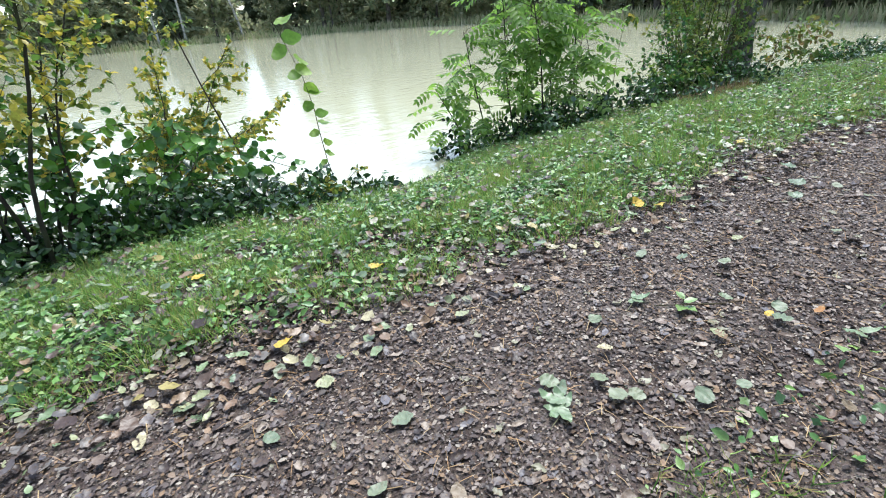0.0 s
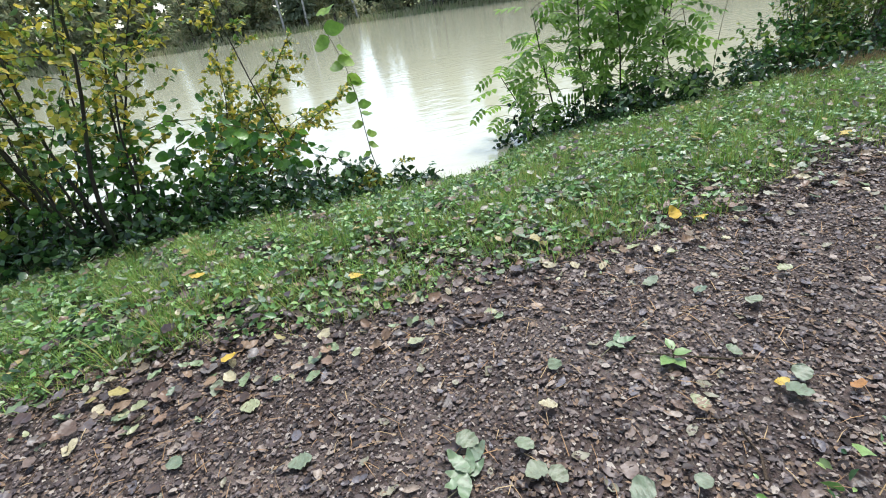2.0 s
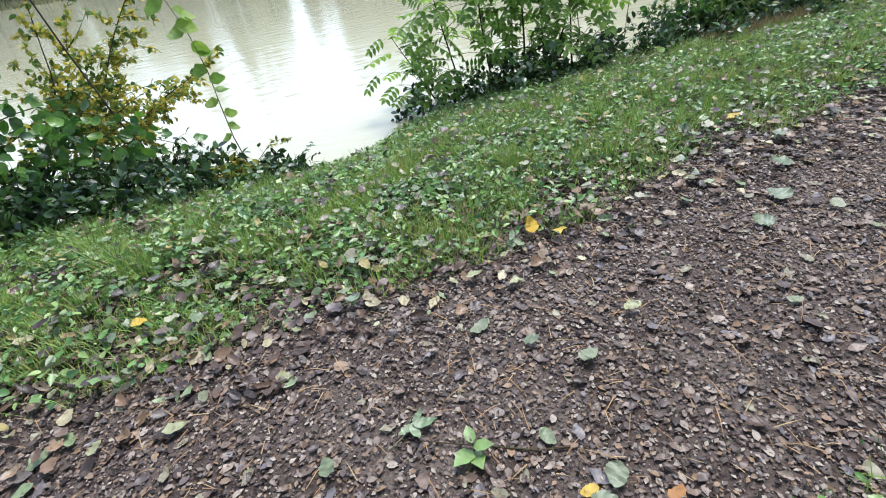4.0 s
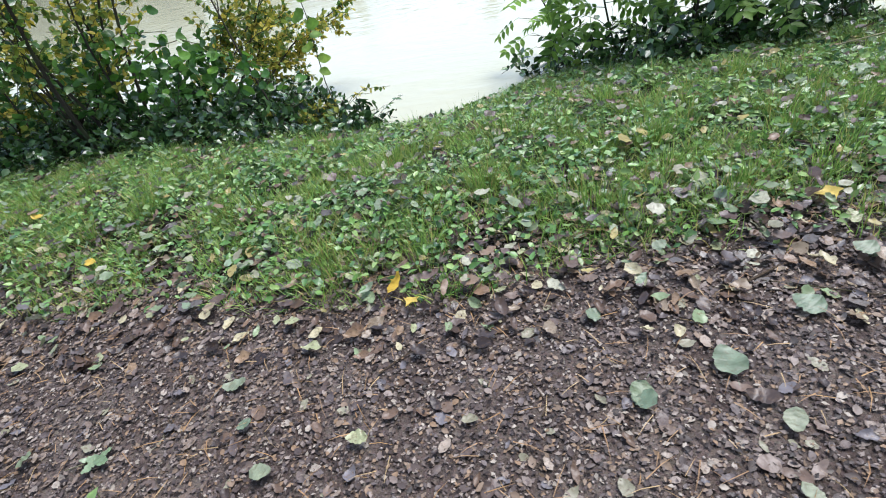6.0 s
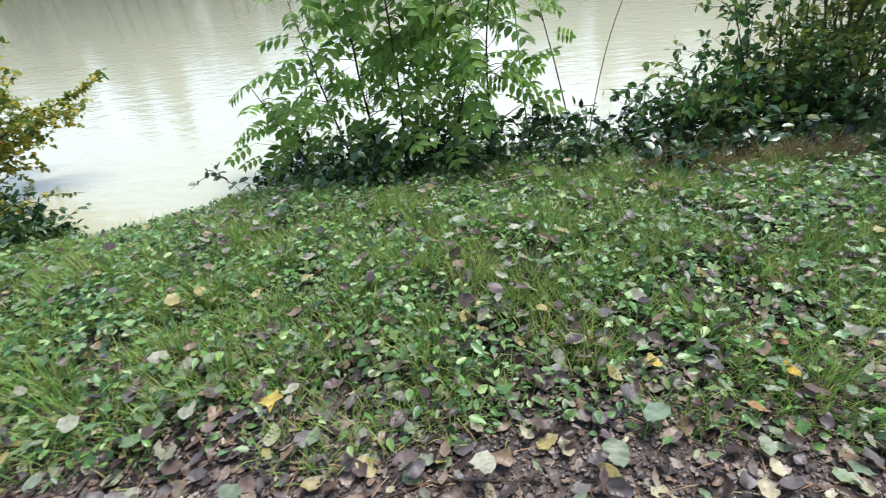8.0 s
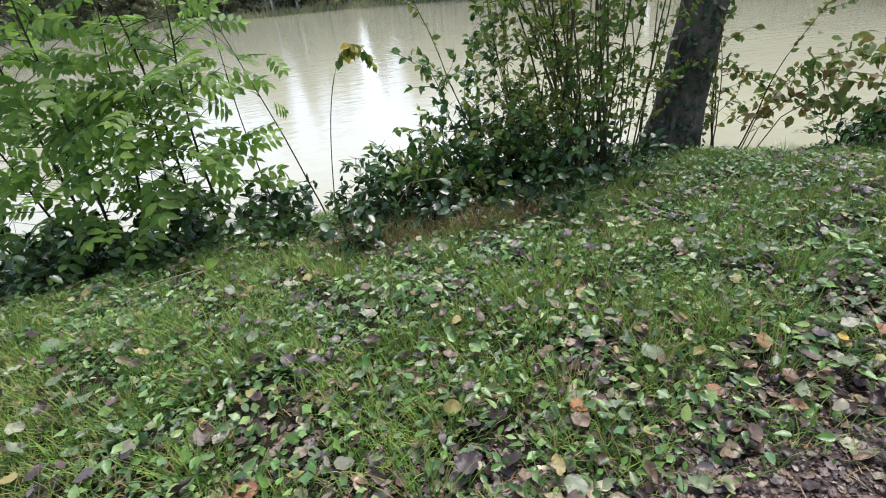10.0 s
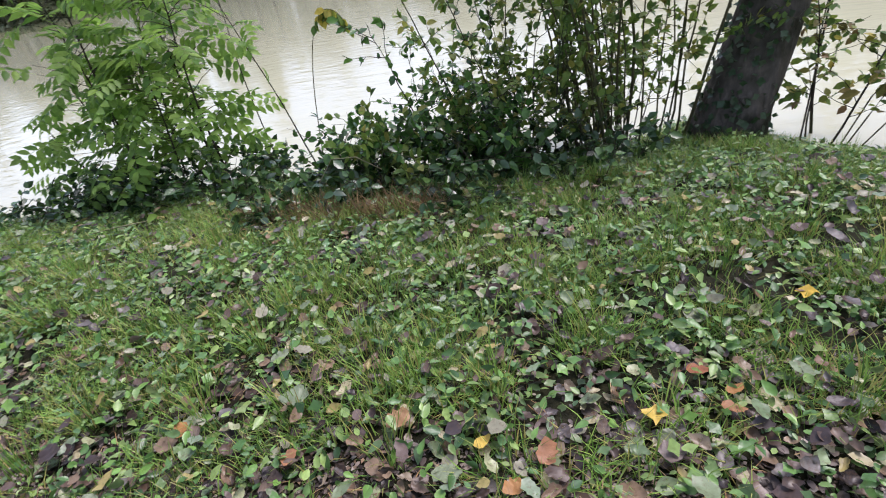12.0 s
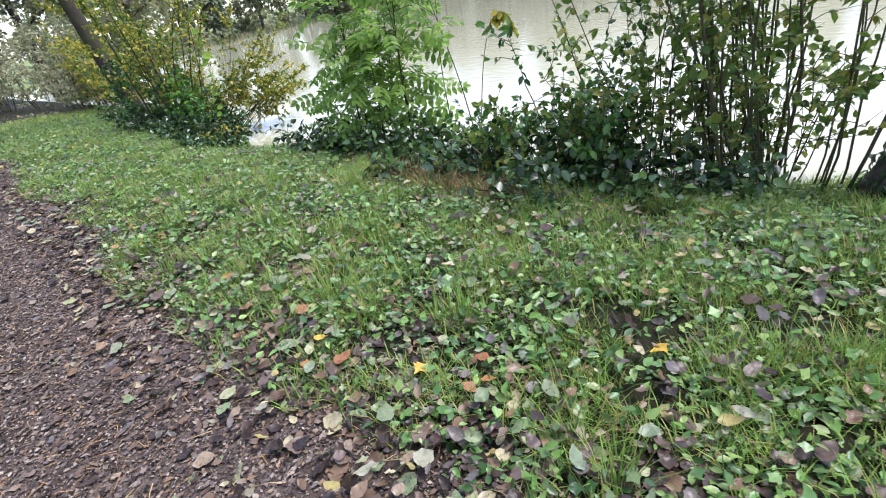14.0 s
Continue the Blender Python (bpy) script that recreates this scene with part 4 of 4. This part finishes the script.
part("reeds", *scatter(BLADE, np.stack([fx, fy, np.maximum(ground_height(fx, fy), WATER) - 0.05], 1), rng.normal(0, 0.25, (k, 3)) + [0, 0, 1], rng.normal(0, 1, (k, 3)), rng.uniform(0.3, 0.85, k), rng.uniform(0.06, 0.12, k)), M_REED)
tagged(bpy.data.objects["reeds"], "tan and green reeds along the far waterline", "reeds", kind="stuff")
k = 16000
a = rng.uniform(-0.5, math.pi + 0.2, k)
c, s = np.cos(a), np.sin(a)
rad = (np.abs(c / 45) ** 3 + np.abs(s / 34) ** 3) ** (-1 / 3) * (1 + rng.uniform(0.065, 0.3, k))
fx, fy = -15 + rad * c, 24 + rad * s
ok = (fy > 5)
fx, fy = fx[ok], fy[ok]
k = len(fx)
hump = 1.1 + 0.9 * np.sin(fx * 0.9) * np.sin(fy * 0.7 + 1)
# undergrowth colour lifted for the haze over the far bank
part("far_undergrowth", *scatter(DIAMOND, np.stack([fx, fy, ground_height(fx, fy) + rng.uniform(0, 1, k) * hump], 1), rng.normal(0, 1, (k, 3)), rng.normal(0, 0.6, (k, 3)) + [0, 0, 0.8], rng.uniform(0.4, 0.8, k)), M_FAR_BUSH_HAZED)
tagged(bpy.data.objects["far_undergrowth"], "haze-paled green undergrowth beneath the trees on the far shore", "undergrowth", kind="stuff")

# ---- ground cover on the verge ----
def verge_points(n, x0, x1, y0=-0.35, y1=None):
    x = rng.uniform(x0, x1, n)
    top = interp_shore(x) if y1 is None else y1
    y = y0 + (top - y0) * rng.uniform(0, 1, n)
    ok = (y > edge_line(x) - 0.15 + 0.95 * rng.uniform(0, 1, n) ** 2.2) | (y < -2.3)
    return x[ok], y[ok]


def clumped(x, y, scale, cut):
    """Keeps the places that fall within clumps."""
    f = np.sin(x * scale) * np.sin(y * scale * 1.3 + 1.7) + 0.7 * np.sin(x * scale * 2.3 + 0.4 + y * scale) + 0.6 * np.sin(y * scale * 2.9 - x * scale * 1.1)
    return f + rng.normal(0, 0.5, len(x)) > cut


def grass(name, n, x0, x1, length, width, y0=-0.35, y1=None, cut=-0.45):
    x, y = verge_points(n, x0, x1, y0, y1)
    ok = clumped(x, y, 4.5, cut)
    x, y = x[ok], y[ok]
    k = len(x)
    a = rng.uniform(0, 2 * math.pi, k)
    lean = rng.uniform(0.35, 1.6, k)
    ax = np.stack([np.cos(a) * lean, np.sin(a) * lean, np.ones(k)], 1)
    ob = part(name, *scatter(BLADE, np.stack([x, y, ground_height(x, y) - 0.005], 1), ax, np.stack([-np.cos(a), -np.sin(a), lean], 1), rng.uniform(*length, k), rng.uniform(*width, k)), M_GRASS)
    return tagged(ob, "green grass blades on the lake bank", "grass", kind="stuff")


grass("grass", 200000, -1.2, 6.8, (0.05, 0.15), (0.0028, 0.0065), cut=-0.15)
grass("grass", 170000, 6.8, 14.0, (0.05, 0.16), (0.0028, 0.0065), cut=-0.05)
grass("grass", 42000, -9, -1.2, (0.06, 0.18), (0.005, 0.009))
grass("grass", 30000, 14.0, 22, (0.06, 0.18), (0.005, 0.010))
grass("grass", 16000, -12, 22, (0.08, 0.22), (0.006, 0.012), -7.5, -2.4, 0.6)
# longer tufts standing out of the turf
tx, ty = verge_points(240, -1.0, 13.5, -0.1, 2.6)
x, y = np.repeat(tx, 70) + rng.normal(0, 0.05, len(tx) * 70), np.repeat(ty, 70) + rng.normal(0, 0.05, len(tx) * 70)
k = len(x)
away = np.stack([x - np.repeat(tx, 70), y - np.repeat(ty, 70)], 1) * 9 + rng.normal(0, 0.25, (k, 2))
part("grass", *scatter(BLADE, np.stack([x, y, ground_height(x, y) - 0.005], 1), np.concatenate([away, np.ones((k, 1))], 1), np.concatenate([-away, np.ones((k, 1))], 1), rng.uniform(0.10, 0.24, k), rng.uniform(0.003, 0.006, k)), M_GRASS)
tagged(bpy.data.objects["grass.005"], "longer green grass tufts on the lake bank", "grass", kind="stuff")
# the landward verge
x = rng.uniform(-2, 15, 36000)
y = rng.uniform(-3.2, -1.5, 36000)
ok = (y < -1.85 + 0.15 * np.sin(x * 1.7) + 0.12 * np.sin(x * 4.1)) & clumped(x, y, 3.0, -0.3)
x, y = x[ok], y[ok]
k = len(x)
part("grass", *scatter(BLADE, np.stack([x, y, ground_height(x, y)], 1), rng.normal(0, 0.6, (k, 3)) + [0, 0, 1], rng.normal(0, 1, (k, 3)), rng.uniform(0.05, 0.14, k), rng.uniform(0.003, 0.006, k)), M_GRASS)
tagged(bpy.data.objects["grass.006"], "sparse grass blades along the landward path edge", "grass", kind="stuff")

# creeping leaves: small ones all through the grass, broader ones in patches
for shape, n, scale, cut, size, high, slim in ((OVATE, 110000, 3.1, -0.15, (0.016, 0.05), 0.06, 0.85), (LONG, 42000, 2.3, 0.1, (0.028, 0.066), 0.11, 0.95), (HOP, 22000, 1.9, 0.3, (0.028, 0.058), 0.11, 0.9)):
    x, y = verge_points(n, -1.2, 14.0, -0.3)
    wx2, wy2 = rng.uniform(0, 13, n // 40), rng.uniform(-3.0, -1.75, n // 40)
    x, y = np.concatenate([x, wx2]), np.concatenate([y, wy2])
    ex, ey = verge_points(n // 6, -6.5, -1.2, -0.3)
    fx2, fy2 = verge_points(n // 8, 14.0, 19.0, -0.3)
    x, y = np.concatenate([x, ex, fx2]), np.concatenate([y, ey, fy2])
    ok = clumped(x, y, scale, cut)
    x, y = x[ok], y[ok]
    k = len(x)
    sz = rng.uniform(*size, k)
    cover = part("ground_cover", *scatter(shape, np.stack([x, y, ground_height(x, y) + rng.uniform(0.005, high, k)], 1), rng.normal(0, 1, (k, 3)) * [1, 1, 0.4], rng.normal(0, 0.5, (k, 3)) + [0, 0, 1], sz, sz * slim), M_COVER)
    tagged(cover, "small creeping green leaves among the grass" if high < 0.07 else "broad creeping green leaves in patches on the bank", "ground cover", kind="stuff")

# ---- fallen leaves and crumbs ----
LEAVES = [fallen_shape(h, fold, c, 400 + 3 * i + j) for i in range(4) for j, (h, fold, c) in enumerate(((0.40, 0.04, 0.05), (0.28, 0.05, 0.10), (0.33, 0.20, 0.16)))]
def litter(name, shape, n, x0, x1, y0, y1, size, mat, lift, label, tilt=0.25):
    x, y = rng.uniform(x0, x1, n), rng.uniform(y0, y1, n)
    a = rng.uniform(0, 2 * math.pi, n)
    base = [i for i, s in enumerate((ROUND, LONG, ROLLED)) if s is shape]
    if base:
        kinds = LEAVES[base[0]::3]
        cut = np.array_split(np.arange(n), len(kinds))
        pos = np.stack([x, y, ground_height(x, y) + rng.uniform(0.004, lift, n)], 1)
        ax = np.stack([np.cos(a), np.sin(a), rng.normal(0, tilt * 0.5, n)], 1)
        up, sz = rng.normal(0, tilt, (n, 3)) + [0, 0, 1], rng.uniform(*size, n)
        wd = sz * rng.uniform(0.6, 1.05, n)
        return join([scatter(s, pos[c], ax[c], up[c], sz[c], wd[c]) for s, c in zip(kinds, cut)])
    return (scatter(shape, np.stack([x, y, ground_height(x, y) + rng.uniform(0.004, lift, n)], 1), np.stack([np.cos(a), np.sin(a), rng.normal(0, tilt * 0.5, n)], 1), rng.normal(0, tilt, (n, 3)) + [0, 0, 1], rng.uniform(*size, n)))


chips = part("path_crumbs", *join([litter("", DIAMOND, 185000, -1.0, 13.5, -2.5, 0.15, (0.008, 0.026), None, 0.013, "", 0.4), litter("", OVATE, 20000, -1.0, 13.5, -2.5, 0.6, (0.016, 0.042), None, 0.013, "", 0.18),
                                   litter("", DIAMOND, 26000, -9, -1.0, -2.5, 0.1, (0.015, 0.04), None, 0.012, "", 0.3), litter("", LONG, 3000, -9, -1.0, -2.5, 0.4, (0.025, 0.055), None, 0.018, "", 0.3), litter("", DIAMOND, 12000, 13.5, 19, -2.5, 0.1, (0.015, 0.04), None, 0.012, "", 0.3)]), M_CHIPS)
tagged(chips, "crumbled brown leaf fragments and grit on the path", "leaf crumbs", kind="stuff")
trodden = part("trodden_leaves", *join([litter("", s, n, -1.5, 14.0, -2.4, 0.3, size, None, 0.013, "", 0.14) for s, n, size in ((ROUND, 1300, (0.03, 0.07)), (LONG, 2600, (0.025, 0.075)), (ROLLED, 2200, (0.02, 0.065)))]), M_PATH_LEAF)
tagged(trodden, "flat trodden grey-brown leaves pressed into the path", "fallen leaves", kind="stuff")
heap = part("leaf_litter", *join([litter("", ROLLED, 900, 7.5, 14.0, -0.2, 2.5, (0.035, 0.075), None, 0.09, "", 0.4), litter("", LONG, 1800, -12, 20, -8.5, -2.2, (0.06, 0.11), None, 0.03, "", 0.4), litter("", ROLLED, 1500, -12, 20, -8.5, -2.2, (0.06, 0.11), None, 0.03, "", 0.4), litter("", LONG, 700, 14.0, 22, -2.4, 2.4, (0.05, 0.09), None, 0.05, "", 0.4),
                                  litter("", LONG, 1500, -1.5, 14.0, -0.6, 0.6, (0.03, 0.075), None, 0.03, ""), litter("", ROUND, 1200, -1.5, 14.0, -0.6, 0.6, (0.045, 0.09), None, 0.04, ""), litter("", ROLLED, 1300, -1.5, 14.0, -0.6, 0.6, (0.045, 0.09), None, 0.04, ""),
                                  litter("", ROLLED, 1100, -1.5, 14.0, -0.2, 2.5, (0.035, 0.08), None, 0.08, "", 0.4)]), M_LITTER)
pale = part("bank_leaves", *join([litter("", ROUND, 1700, -1.5, 14.0, -0.3, 2.7, (0.045, 0.10), None, 0.10, "", 0.35), litter("", LONG, 1900, -1.5, 14.0, -0.4, 2.7, (0.04, 0.09), None, 0.10, "", 0.35),
                                  litter("", ROLLED, 900, -1.5, 14.0, 0.1, 2.8, (0.04, 0.085), None, 0.10, "", 0.4), litter("", ROUND, 1000, -12, -1.5, -0.2, 2.4, (0.06, 0.1), None, 0.06, "", 0.4)]), M_LITTER_PALE)
tagged(pale, "pale green and tan fallen leaves on the bank", "fallen leaves", kind="stuff")
tagged(heap, "damp brown, grey and pale green fallen leaves", "fallen leaves", kind="stuff")

k = 34000
x, y = rng.uniform(0.2, 12.8, k), rng.uniform(-2.4, 0.05, k)
OCTA = (np.array([(0.5, 0, 0), (-0.5, 0, 0), (0, 0.4, 0), (0, -0.4, 0), (0, 0, 0.3), (0, 0, -0.3)]), np.array([(0, 2, 4), (2, 1, 4), (1, 3, 4), (3, 0, 4), (2, 0, 5), (1, 2, 5), (3, 1, 5), (0, 3, 5)]))
pebbles = part("pebbles", *scatter(OCTA, np.stack([x, y, ground_height(x, y) + 0.003], 1), rng.normal(0, 1, (k, 3)) * [1, 1, 0.3], rng.normal(0, 0.3, (k, 3)) + [0, 0, 1], rng.uniform(0.005, 0.015, k)), M_PEBBLE)
tagged(pebbles, "small pinkish-grey pebbles pressed into the path", "pebbles", kind="stuff")
k = 4200
x, y = rng.uniform(-0.5, 13, k), rng.uniform(-2.4, 0.7, k)
straws = part("straws", *scatter(BLADE, np.stack([x, y, ground_height(x, y) + 0.015], 1), rng.normal(0, 1, (k, 3)) * [1, 1, 0.1], rng.normal(0, 0.3, (k, 3)) + [0, 0, 1], rng.uniform(0.04, 0.13, k), rng.uniform(0.002, 0.004, k)), M_STRAW)
tagged(straws, "orange-brown straws and needles scattered on the path", "straws", kind="stuff")

FINE = [fallen_shape(h, fold, c, 440 + i, 0.05, 12) for i, (h, fold, c) in enumerate(((0.37, 0.06, 0.06), (0.29, 0.05, 0.12), (0.33, 0.16, 0.14), (0.41, 0.03, 0.04)))]
shapes = [mesh_of("leaf", *scatter(s, [(-0.5 * 0.1, 0, 0)], [(1, 0, 0)], [(0, 0, 1)], [0.1]), m) for s in FINE[:3] for m in (M_LEAF_ONE, M_PALE)]
yellow = mesh_of("leaf", *scatter(worn(MAPLE, 0.1, 3), [(-0.05, 0, 0)], [(1, 0, 0)], [(0, 0, 1)], [0.1]), M_YELLOW)
yellow_oval = mesh_of("leaf", *scatter(FINE[1], [(-0.05, 0, 0)], [(1, 0, 0)], [(0, 0, 1)], [0.1]), M_YELLOW)
orange = mesh_of("leaf", *scatter(fallen_shape(0.36, 0.1, 0.1, 5, 0.12, 10), [(-0.05, 0, 0)], [(1, 0, 0)], [(0, 0, 1)], [0.1]), M_ORANGE)
pale_round = mesh_of("leaf", *scatter(FINE[3], [(-0.05, 0, 0)], [(1, 0, 0)], [(0, 0, 1)], [0.1]), M_PALE)


def fallen(me, x, y, size, lift=0.02, tilt=12):
    ob = new("leaf", me)
    s = size / 0.1
    ob.matrix_basis = pose(x, y, float(ground_height(x, y)) + lift, rng.normal(0, tilt), rng.normal(0, tilt), rng.uniform(0, 360)) @ Matrix.Diagonal((s, s, s, 1))
    ob.parent = heap
    return ob


for _ in range(215):
    y = rng.choice([rng.uniform(-2.2, -0.3), rng.uniform(-0.5, 0.6), rng.uniform(0.4, 2.0)], p=[0.38, 0.4, 0.22])
    me = shapes[int(rng.choice(6, p=[0.22, 0.13, 0.2, 0.1, 0.25, 0.1]))]
    fallen(me, rng.uniform(0.5, 12.5), y, rng.uniform(0.06, 0.105), 0.02 if y < 0 else 0.045, 10 if y < 0 else 18)
# single leaves that catch the eye
for me, x, y, s in ((yellow_oval, 1.69, 0.13, 0.085), (yellow_oval, 1.01, -0.32, 0.10), (yellow, 3.7, -0.37, 0.09), (yellow_oval, 0.74, 0.76, 0.09), (shapes[0], 2.64, -1.45, 0.075), (pale_round, 2.3, -1.05, 0.07),
                    (yellow_oval, 3.6, -0.25, 0.12), (pale_round, 5.14, -0.5, 0.11), (pale_round, 4.81, -0.72, 0.12), (pale_round, 4.42, -0.48, 0.075), (pale_round, 4.52, -0.84, 0.09), (pale_round, 2.75, -0.03, 0.13),
                    (pale_round, 3.05, -0.06, 0.09), (pale_round, 5.42, -0.27, 0.085), (pale_round, 4.73, -0.15, 0.07), (yellow, 5.48, 0.09, 0.10), (pale_round, 9.65, 0.01, 0.085), (pale_round, 9.01, 0.3, 0.10),
                    (pale_round, 8.84, 0.53, 0.08), (pale_round, 9.01, 0.62, 0.07), (orange, 9.32, -0.1, 0.065), (orange, 10.47, 0.44, 0.07), (orange, 10.53, 0.28, 0.065), (orange, 10.56, 0.36, 0.055), (orange, 10.66, 2.45, 0.09),
                    (pale_round, 8.44, -0.15, 0.09), (pale_round, 8.73, -0.54, 0.08), (pale_round, 10.13, 0.83, 0.06), (pale_round, 10.54, 0.75, 0.08), (pale_round, 6.64, -0.25, 0.10), (orange, 7.15, -0.14, 0.07), (yellow_oval, 7.35, 0.0, 0.06),
                    (orange, 9.45, 0.2, 0.08), (orange, 8.6, 0.15, 0.07), (yellow, 10.3, 0.25, 0.08), (orange, 9.95, 0.1, 0.08), (yellow_oval, 6.9, 0.1, 0.07), (orange, 7.4, 0.15, 0.07), (yellow, 11.0, 0.9, 0.08), (orange, 9.1, 0.05, 0.06), (orange, 9.85, -0.02, 0.07), (yellow_oval, 9.75, 0.12, 0.06), (yellow_oval, 2.95, -1.5, 0.06), (orange, 3.15, -1.62, 0.06), (pale_round, 3.05, -1.5, 0.08), (pale_round, 2.0, -1.45, 0.09), (pale_round, 1.85, -1.23, 0.085), (pale_round, 2.02, -1.34, 0.075), (pale_round, 2.06, -1.49, 0.07), (pale_round, 2.25, -1.64, 0.09), (shapes[4], 2.17, -1.23, 0.07), (shapes[0], 2.64, -1.46, 0.07), (pale_round, 2.43, -1.69, 0.065), (pale_round, 2.97, -1.55, 0.09), (pale_round, 3.15, -0.92, 0.065), (shapes[1], 3.28, -1.09, 0.08), (shapes[4], 3.59, -0.98, 0.08), (pale_round, 4.52, -0.86, 0.085), (shapes[1], 4.92, -0.94, 0.08)):
    fallen(me, x, y, s * (1.0 if y < 0 else 1.15), 0.035 if y < -0.4 else 0.065, 8)

# a seedling in the path
seed = thing("seedling", "small green seedling growing in the path", "seedling", at=(2.73, -1.22, float(ground_height(2.73, -1.22))))
part("stem", *tube(np.array([(0, 0, -0.01), (0.005, 0, 0.03), (0.0, 0.01, 0.07)]), [0.003, 0.0025, 0.002], 5), M_STEM_OLIVE, seed)
for a, s, z in ((200, 0.09, 0.02), (330, 0.07, 0.04), (80, 0.06, 0.06), (265, 0.08, 0.015)):
    part("leaf", *scatter(OVATE, [(0, 0, z)], [(math.cos(radians(a)), math.sin(radians(a)), 0.35)], [(0, 0, 1)], [s]), M_COVER, seed)

# compound leaves lying on the path: leaflets spread round a stalk
M_ROSETTE = leaf_mat("dull_green_leaflets", [(0.13, 0.20, 0.10), (0.20, 0.26, 0.15), (0.09, 0.15, 0.07)], 0.32, 0.15, shine=0.45, single=True, spot_amount=0.2)
leaflet = mesh_of("leaflet", *scatter(FINE[1], [(0, 0, 0)], [(1, 0, 0)], [(0, 0, 1)], [0.1]), M_ROSETTE)
for x, y, size, count, turn in ((1.80, -1.36, 0.105, 6, 20), (3.12, -1.78, 0.085, 3, 140), (2.60, -1.03, 0.085, 4, 200)):
    ro = thing("compound_leaf", "dull green compound leaf lying flat on the path", "leaf", "compound leaves on the path", (x, y, float(ground_height(x, y)) + 0.012))
    part("stalk", *tube(np.array([(0, 0, 0.004), (-0.05, -0.03, 0.008), (-0.11, -0.05, 0.004)]), [0.0028, 0.0022, 0.0018], 5), M_PALE_STEM, ro)
    for i in range(count):
        lf = new("leaflet", leaflet)
        k = size / 0.1 * (0.75 + 0.3 * ((i * 7) % 3) / 2)
        lf.matrix_basis = pose(0, 0, 0.006 + 0.004 * (i % 3), 5 * (-1) ** i, -6, turn + i * 260 / count) @ Matrix.Diagonal((k, 0.75 * k, k, 1))
        lf.parent = ro

# fallen twigs
for x, y, a, ln, w in ((3.0, -1.35, 150, 0.4, 0.005), (2.6, -1.75, 60, 0.22, 0.006), (5.0, -0.35, 20, 0.5, 0.006), (5.5, -0.45, 170, 0.45, 0.005), (5.9, -0.3, 5, 0.5, 0.006), (10.9, -0.1, 150, 0.4, 0.008), (4.2, -0.9, 100, 0.2, 0.004),
                       (3.6, -0.7, 40, 0.25, 0.004), (8.0, -0.3, 30, 0.3, 0.005), (1.6, -0.9, 120, 0.2, 0.004), (6.9, 0.3, 15, 0.35, 0.006)):
    c, s = math.cos(radians(a)), math.sin(radians(a))
    p = [np.array([x + c * ln * t + 0.03 * math.sin(5 * t) * s, y + s * ln * t + 0.03 * math.sin(5 * t) * c, 0]) for t in (0, 0.3, 0.6, 1)]
    o = np.array([x, y, float(ground_height(x, y)) + 0.012])
    pts = np.array([(q[0] - o[0], q[1] - o[1], float(ground_height(q[0], q[1])) + 0.012 - o[2]) for q in p])
    tw = part("fallen_twig", *tube(pts, np.linspace(w, w * 0.4, 4), 5), M_TWIG, smooth=True)
    tw.location = o
    tagged(tw, "thin brown fallen twig on the leafy ground", "twig", "fallen twigs")
